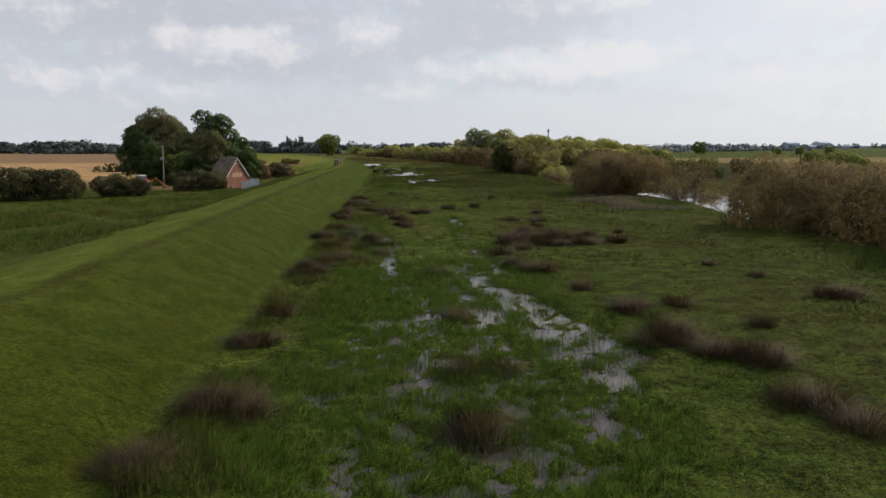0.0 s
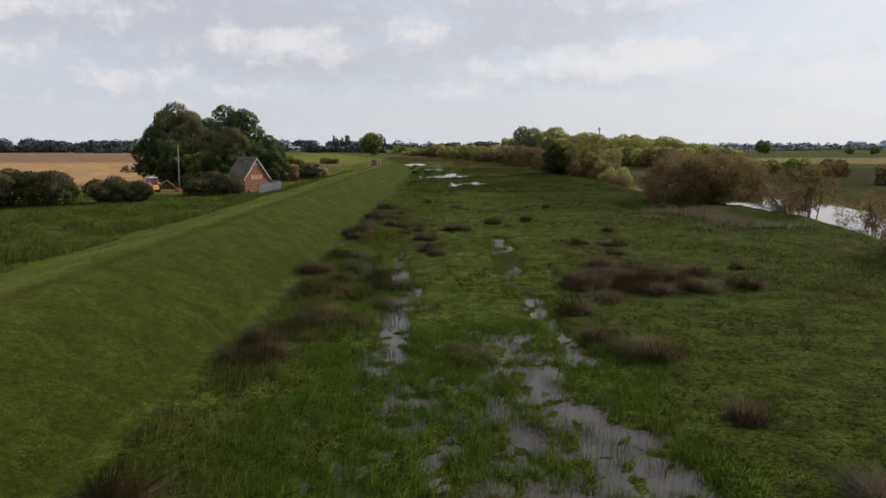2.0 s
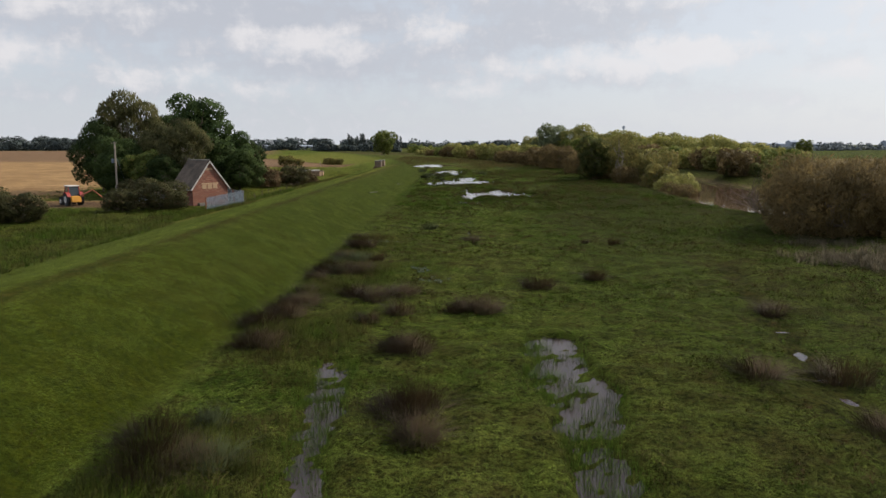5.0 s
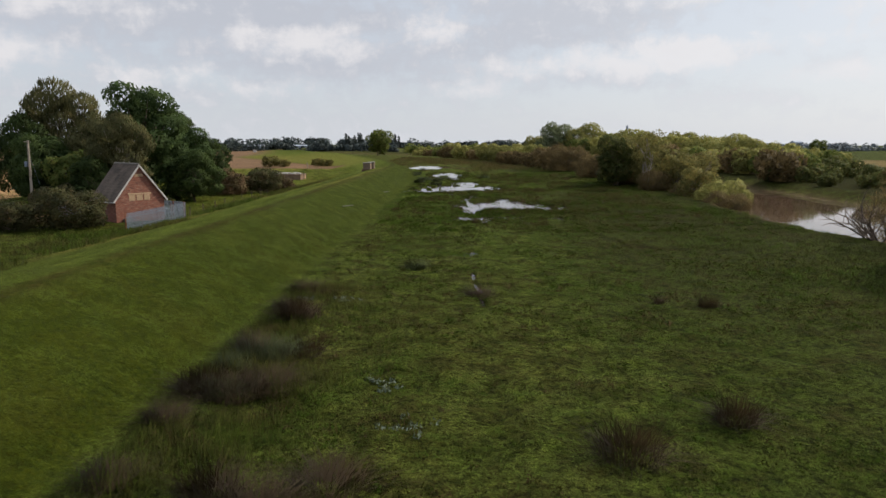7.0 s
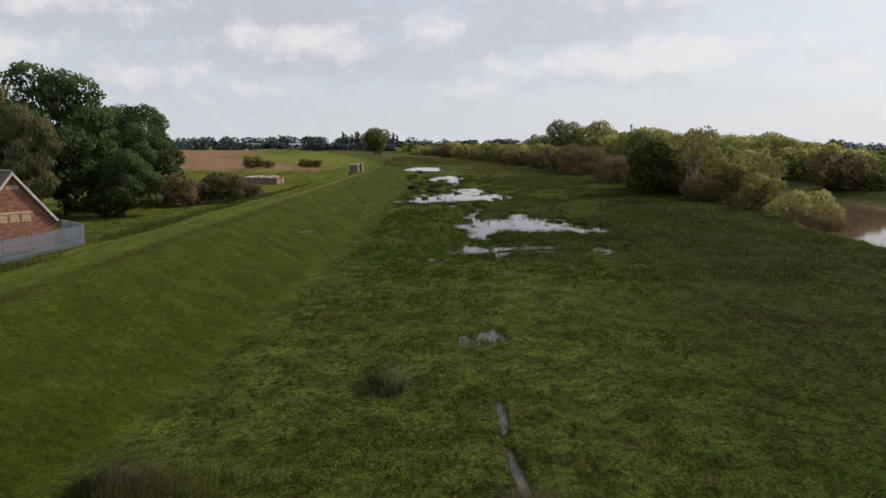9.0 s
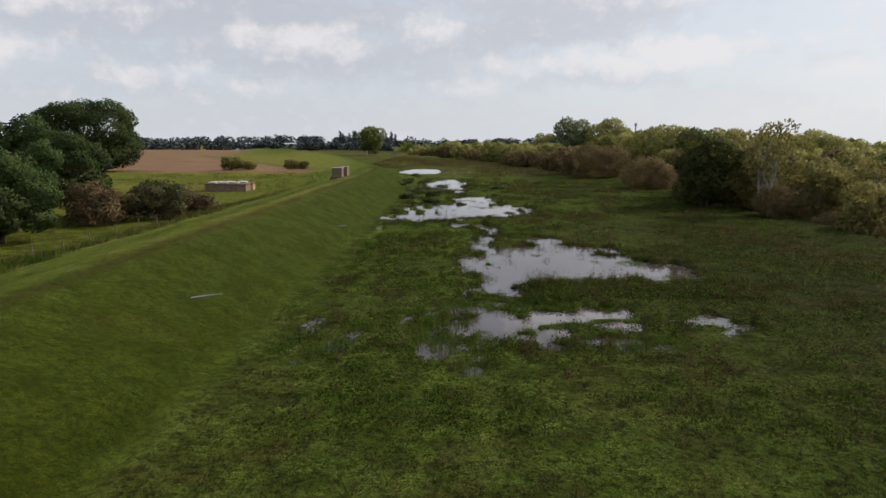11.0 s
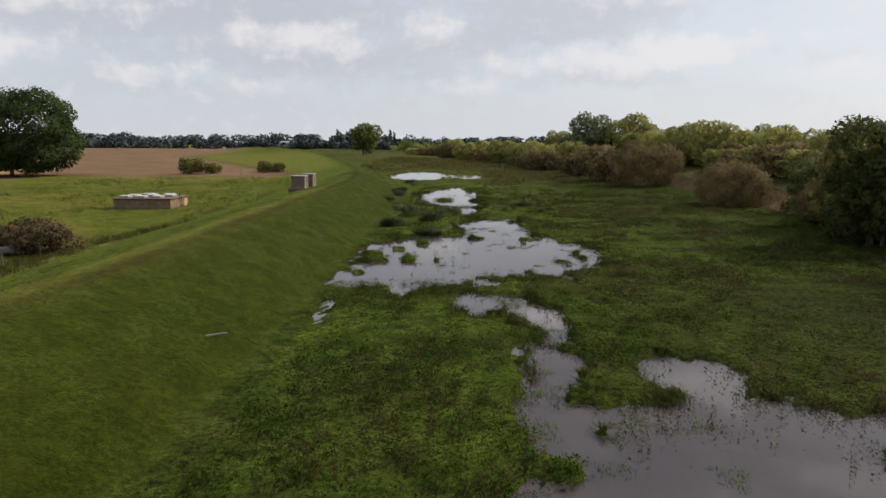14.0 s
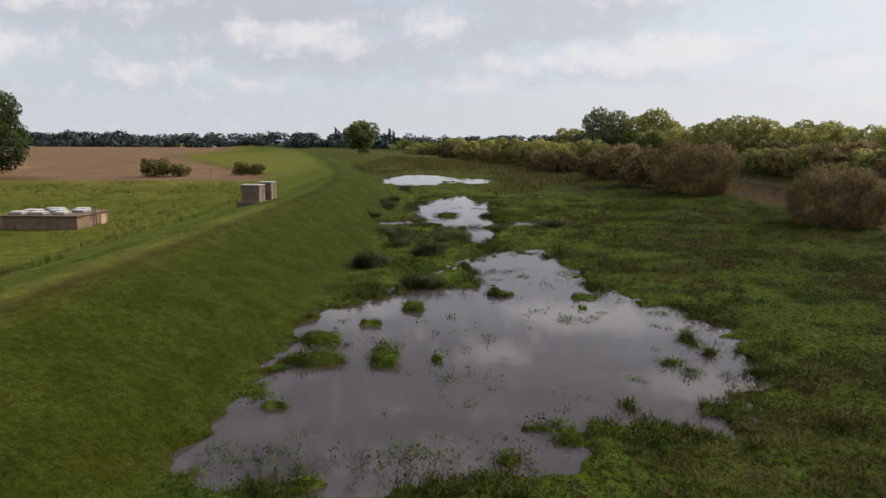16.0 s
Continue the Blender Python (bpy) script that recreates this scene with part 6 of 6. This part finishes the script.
dry = step(0.42, 0.68, fbm(X, Y, 11, 64)) * 0.4 + step(0.5, 0.75, vnoise(X, Y, 2.2, 73)) * 0.3
tone = np.clip(dry + rng.normal(size=len(X)) * 0.14, 0, 1)
wetgrass = (Y < 48) & (soaked(X, Y) > 0.1)
tone = np.where(wetgrass, tone * 0.35 + 0.12, np.clip(tone + 0.12 * step(6, 12, X) * step(120, 140, Y), 0, 1))
length = np.where(wetgrass, 0.25, 0.07 + 0.13 * vnoise(X, Y, 3.0, 74)) * (1 + 0.25 * step(140, 160, Y))
clumps("marsh_grass", X, Y, length, tone, 6, 1.3, 0.014, "short wet marsh grass, green to brown", GRASS, 201, short=True)

# flooded grass: thin upright blades that stand in shallow water
X, Y = scatter(170000, -6, 14, 11, 148)
Z = ground_z(X, Y)
keep = (soaked(X, Y) > 0.08) & (Z > -0.28) & (Z < 0.12) & (vnoise(X, Y, 0.8, 72) + rng.uniform(-0.3, 0.3, len(X)) > 0.40 + 0.30 * step(0.55, 0.85, soaked(X, Y)))
X, Y, Z = X[keep], Y[keep], Z[keep]
clumps("flooded_grass", X, Y, 0.30 + 0.16 * rng.uniform(size=len(X)) - np.minimum(Z, 0), np.clip(rng.normal(0.12, 0.14, len(X)), 0, 1), 6, 0.4, 0.007, "upright green grass standing in shallow water", FLOOD_GRASS, 208, 0.16, short=True)

# sedge and tall grass along the foot of the bank and beside the wet streaks
X, Y = scatter(14500, -7.2, -1.5, 15, 108)
keep = (X - toe(Y) > 0.2) & (vnoise(X, Y, 2.6, 87) + rng.uniform(-0.15, 0.15, len(X)) > 0.52) & (soaked(X, Y) < 0.6) & (rng.uniform(size=len(X)) < 1.1 - 0.16 * (X + 6.8))
X, Y = X[keep], Y[keep]
clumps("foot_sedge", X, Y, 0.26 + 0.3 * vnoise(X, Y, 3.0, 88), np.clip(0.18 + 0.55 * vnoise(X, Y, 1.8, 89) + rng.normal(size=len(X)) * 0.12, 0, 1), 14, 0.6, 0.009, "tall olive sedge along the foot of the bank", SEDGE, 212, 0.2, short=True)

# bushy weeds: low leafy mounds on the turf, thickest round the ponds
def leaf_mounds(name, X, Y, wide, tall, tone, per, leaf, label, mat, seed):
    rng = np.random.default_rng(seed)
    n = len(X) * per
    d = rng.normal(size=(n, 3))
    d[:, 2] = np.abs(d[:, 2]) * 0.9 + 0.05
    d /= np.linalg.norm(d, axis=1)[:, None]
    reach = rng.uniform(0.55, 1.1, n)[:, None]
    middle = np.repeat(np.stack([X, Y, ground_z(X, Y) - 0.03], 1), per, 0)
    size = np.stack([wide, wide, tall], 1)
    P = middle + d * reach * np.repeat(size, per, 0)
    a = np.cross(d, rng.normal(size=(n, 3))) + d * 0.5 + np.array([0, 0, 0.35])
    a /= np.linalg.norm(a, axis=1)[:, None]
    b = np.cross(a, d + rng.normal(size=(n, 3)) * 0.3)
    b /= np.linalg.norm(b, axis=1)[:, None] + 1e-9
    s = leaf * rng.uniform(0.6, 1.4, n)[:, None]
    V = np.stack([P - b * s * 0.6, P + b * s * 0.6, P + a * s * 1.5], 1).reshape(-1, 3)
    soft = d * 0.75 + rng.normal(size=(n, 3)) * 0.18 + np.array([0, 0, 0.35])
    soft /= np.linalg.norm(soft, axis=1)[:, None]
    me = numpy_mesh(name, V, np.arange(n * 3).reshape(-1, 3), mat, np.repeat(np.repeat(tone, per), 3), normals=np.repeat(soft, 3, 0))
    return tagged(new(name, me), label, "weeds", kind="stuff")


X, Y = scatter(30000, -6.2, 34, 132, 262)
cloak = vnoise(X, Y, 4.5, 81) * 0.45 + vnoise(X, Y, 1.2, 82) * 0.55 + 0.06 * (1 - step(1.0, 1.8, blob(X, Y, PONDS)))
keep = (ground_z(X, Y) > 0.0) & (X - toe(Y) > 1.0) & (cloak + rng.uniform(-0.1, 0.1, len(X)) > 0.53) & (rng.uniform(size=len(X)) > 0.9 * lawn(X, Y))
X, Y = X[keep], Y[keep]
tone = np.clip(0.10 + 0.75 * fbm(X, Y, 5, 84) * vnoise(X, Y, 1.0, 86) + rng.normal(size=len(X)) * 0.22, 0, 1)
leaf_mounds("bushy_weeds", X, Y, rng.uniform(0.16, 0.52, len(X)), rng.uniform(0.12, 0.42, len(X)), tone, 26, 0.05, "low bushy docks and mint, dark green to brown", LEAFY, 214)
X, Y = scatter(9000, -5.5, 30, 84, 134)
keep = (ground_z(X, Y) > 0.0) & (vnoise(X, Y, 4.5, 81) * 0.5 + vnoise(X, Y, 1.3, 82) * 0.5 + rng.uniform(-0.1, 0.1, len(X)) > 0.60)
X, Y = X[keep], Y[keep]
leaf_mounds("low_weeds", X, Y, rng.uniform(0.12, 0.32, len(X)), rng.uniform(0.06, 0.22, len(X)), np.clip(rng.normal(0.35, 0.25, len(X)), 0, 1), 20, 0.04, "small mounds of weeds in the turf", LEAFY, 215)
X, Y = rng.normal(size=(4, 9)) * 0.35, rng.normal(size=(4, 9)) * 0.3
X, Y = (X + np.array([-5.4, -3.5, 0.7, 0.0])[:, None]).ravel(), (Y + np.array([105.0, 104.9, 89.2, 92.6])[:, None]).ravel()
leaf_mounds("pale_weeds", X, Y, np.full(36, 0.16), np.full(36, 0.12), np.full(36, 0.3), 14, 0.06, "pale grey green silverweed leaves in the turf", PALE_WEED, 216)

# taller weeds past the middle of the marsh, brownish heads
X, Y = scatter(9000, -6, 34, 88, 270)
keep = (ground_z(X, Y) > 0.0) & (X - toe(Y) > 0.8) & (vnoise(X, Y, 3.4, 81) * 0.5 + vnoise(X, Y, 0.9, 82) * 0.5 > 0.55)
X, Y = X[keep], Y[keep]
clumps("marsh_weeds", X, Y, 0.16 + 0.26 * vnoise(X, Y, 5, 83), np.clip(0.3 + 0.7 * vnoise(X, Y, 4, 84) + rng.normal(size=len(X)) * 0.2, 0, 1), 14, 0.8, 0.016, "taller weeds with brown seed heads", LEAFY, 202, 0.2, short=True)

# bright water weed on the small isles in the ponds
X, Y = scatter(60000, -7.5, 18, 138, 262)
Z = ground_z(X, Y)
keep = (Z > -0.07) & (Z < 0.35) & (blob(X, Y, PONDS) < 0.98) & (np.abs(X - 10.5) + 4 * np.abs(Y - 151.7) > 9)
X, Y, Z = X[keep], Y[keep], Z[keep]
clumps("pond_weed", X, Y, rng.uniform(0.07, 0.15, len(X)), np.clip(rng.normal(0.05, 0.12, len(X)), 0, 1), 14, 1.2, 0.02, "bright green weed on small isles in the ponds", WEED, 210, 0.28, short=True)

# weed that floats in rafts on the ponds
X, Y = scatter(60000, -7, 18, 139, 262)
keep = (blob(X, Y, PONDS) < 0.98) & (ground_z(X, Y) < -0.05) & (vnoise(X, Y, 0.9, 105) * 0.55 + vnoise(X, Y, 3.5, 106) * 0.45 + 0.10 * step(0.5, 0.95, blob(X, Y, PONDS)) > 0.75)
X, Y = X[keep], Y[keep]
clumps("floating_weed", X, Y, rng.uniform(0.06, 0.13, len(X)), np.clip(rng.normal(0.1, 0.15, len(X)), 0, 1), 12, 1.3, 0.02, "bright green weed floating in rafts on the ponds", WEED, 213, 0.36, 0.02 - ground_z(X, Y), short=True)

# upright weeds round the rims of the ponds
X, Y = scatter(110000, -7, 20, 137, 262)
rim = blob(X, Y, PONDS)
keep = (rim > 0.80) & (rim < 1.25) & (ground_z(X, Y) > -0.3) & (X - toe(Y) > 1.0) & (vnoise(X, Y, 1.5, 85) + rng.uniform(-0.2, 0.2, len(X)) > 0.62)
X, Y = X[keep], Y[keep]
clumps("rim_weeds", X, Y, rng.uniform(0.14, 0.30, len(X)) - 0.8 * np.minimum(ground_z(X, Y), 0), np.clip(rng.normal(0.42, 0.25, len(X)), 0, 1), 13, 0.9, 0.019, "dark upright weeds round the rims of the ponds", LEAFY, 211, 0.16, short=True)

# weeds on the strip between the pools
X, Y = scatter(850, 4.6, 17.5, 148.8, 154.2)
keep = ground_z(X, Y) > -0.02
X, Y = X[keep], Y[keep]
leaf_mounds("strip_weeds", X, Y, rng.uniform(0.14, 0.30, len(X)), rng.uniform(0.18, 0.46, len(X)), np.clip(rng.normal(0.4, 0.35, len(X)), 0, 1), 24, 0.05, "dark tall leafy weeds between two pools", LEAFY, 209)

# upright docks and thistles with brown heads, in loose groups on the turf and standing in the pools
X, Y = scatter(26000, -6.0, 30, 137, 250)
group = vnoise(X, Y, 3.2, 111) * 0.5 + vnoise(X, Y, 1.0, 112) * 0.5
keep = (X - toe(Y) > 1.2) & ((ground_z(X, Y) > -0.25) | ((Y > 153) & (Y < 186) & (blob(X, Y, PONDS) > 0.62) & (X < 12))) & (group + rng.uniform(-0.06, 0.06, len(X)) + 0.03 * step(5, 12, X) + 0.15 * (Y > 154) * (Y < 186) * (X > -1) * (X < 14) * (blob(X, Y, PONDS) < 1.25) + 0.05 * step(0.55, 0.95, blob(X, Y, PONDS)) * (1 - step(1.05, 1.5, blob(X, Y, PONDS))) > 0.645)
X, Y = X[keep], Y[keep]
leaf_mounds("upright_docks", X, Y, rng.uniform(0.09, 0.22, len(X)), rng.uniform(0.28, 0.66, len(X)) - np.minimum(ground_z(X, Y), 0), np.clip(rng.normal(0.78, 0.2, len(X)), 0, 1), 24, 0.042, "upright docks and thistles with brown heads", LEAFY, 217)

X, Y = scatter(15000, -5.5, 30, 20, 137)
group = vnoise(X, Y, 6.0, 119) * 0.55 + vnoise(X, Y, 1.4, 120) * 0.45
keep = (ground_z(X, Y) > 0.02) & (X - toe(Y) > 0.8) & (group + 0.04 * step(8, 16, X) + rng.uniform(-0.08, 0.08, len(X)) > 0.66)
X, Y = X[keep], Y[keep]
leaf_mounds("upright_weeds", X, Y, rng.uniform(0.07, 0.20, len(X)), rng.uniform(0.14, 0.42, len(X)), np.clip(rng.normal(0.6, 0.3, len(X)), 0, 1), 18, 0.04, "thin upright weeds with brown heads in the turf", LEAFY, 219)

# leafy tufts that stand in the pools
X, Y = scatter(9000, -7, 18, 139, 215)
rim = blob(X, Y, PONDS)
keep = (rim < 1.02) & (ground_z(X, Y) < 0.0) & (vnoise(X, Y, 0.9, 113) * 0.5 + vnoise(X, Y, 2.6, 114) * 0.5 + 0.06 * step(0.5, 1.0, rim) + 0.03 * (Y < 174) + 0.05 * (X < -1) > 0.69)
X, Y = X[keep], Y[keep]
leaf_mounds("pool_tufts", X, Y, rng.uniform(0.12, 0.30, len(X)), rng.uniform(0.06, 0.22, len(X)) - np.minimum(ground_z(X, Y), 0), np.clip(rng.normal(0.2, 0.22, len(X)), 0, 1), 26, 0.05, "leafy green tufts standing in the pools", WEED, 218)

# right hand rough pasture towards the river
X, Y = scatter(26000, 20, 38, 20, 300)
keep = (ground_z(X, Y) > 0.0) & (vnoise(X, Y, 2.8, 91) > 0.38)
X, Y = X[keep], Y[keep]
clumps("rough_pasture", X, Y, 0.14 + 0.3 * vnoise(X, Y, 6, 93), np.clip(0.1 + 0.6 * fbm(X, Y, 9, 94) + rng.normal(size=len(X)) * 0.12, 0, 1), 8, 1.1, 0.016, "tussocky rough pasture beside the river", GRASS, 203, 0.2, short=True)

# grazed bank: sparse short tufts
X, Y = scatter(42000, -20, -6, 14, 262)
keep = (X - toe(Y) < 0.2) & (vnoise(X, Y, 1.3, 95) + rng.uniform(-0.2, 0.2, len(X)) > 0.45)
X, Y = X[keep], Y[keep]
clumps("bank_grass", X, Y, 0.07 + 0.13 * vnoise(X, Y, 2.0, 96) ** 2, np.clip(rng.uniform(0.0, 0.8, len(X)), 0, 1), 5, 1.1, 0.013, "short grazed grass on the flood bank", BANK_GRASS, 204, 0.14, short=True)

# rough ground behind the bank
X, Y = scatter(9000, -75, -24, 60, 300)
Xa, Ya = scatter(15000, -60, -22, 55, 136)
Xb, Yb = scatter(1400, -30.5, -23, 146, 210)
X, Y = np.concatenate([X, Xa, Xb]), np.concatenate([Y, Ya, Yb])
keep = (X - toe(Y) < -16) & (vnoise(X, Y, 4.0, 97) * 0.6 + vnoise(X, Y, 1.4, 96) * 0.4 + rng.uniform(-0.15, 0.15, len(X)) > 0.48) & (np.hypot((X + 51) / 12, (Y - 144) / 6) > 1)
X, Y = X[keep], Y[keep]
clumps("rough_grass", X, Y, 0.3 + 0.4 * vnoise(X, Y, 5, 98), np.clip(0.75 * fbm(X, Y, 6, 99) + 0.12 * (Y > 146) * (X > -31) + rng.normal(size=len(X)) * 0.15, 0, 1), 7, 0.7, 0.018, "rough yellowing grass behind the bank", GRASS, 205, 0.25, short=True)


# pale reeds along the river edge and on the far marsh
def reeds(X, Y, seed, name="reed_bed"):
    rr = np.random.default_rng(seed)
    return clumps(name, X, Y, rr.uniform(0.35, 0.75, len(X)), np.clip(rr.normal(0.8, 0.2, len(X)), 0, 1), 12, 0.55, 0.011, "pale seeding reeds along the water", REED_BLADE, seed, 0.12)


X, Y = scatter(3000, 25, 37, 80, 104)
keep = (ground_z(X, Y) > 0.1) & (vnoise(X, Y, 5, 101) + 0.35 * np.exp(-((X - 32) / 4) ** 2 - ((Y - 95) / 6) ** 2) + rng.uniform(-0.2, 0.2, len(X)) > 0.66)
reeds(X[keep], Y[keep], 206)
X, Y = scatter(9000, -30, 40, 265, 470)
keep = (X - toe(Y) > 2) & (ground_z(X, Y) > 0.0) & (vnoise(X, Y, 9, 102) > 0.42) & (blob(X, Y - 14, PONDS) > 1.2) & (blob(X, Y + 10, PONDS) > 1.2)
clumps("far_reeds", X[keep], Y[keep], np.full(keep.sum(), 0.8), np.clip(np.random.default_rng(4).normal(0.75, 0.2, keep.sum()), 0, 1), 6, 0.4, 0.03, "brown reeds and sedge on the far marsh", SEDGE, 207, 0.4, short=True)
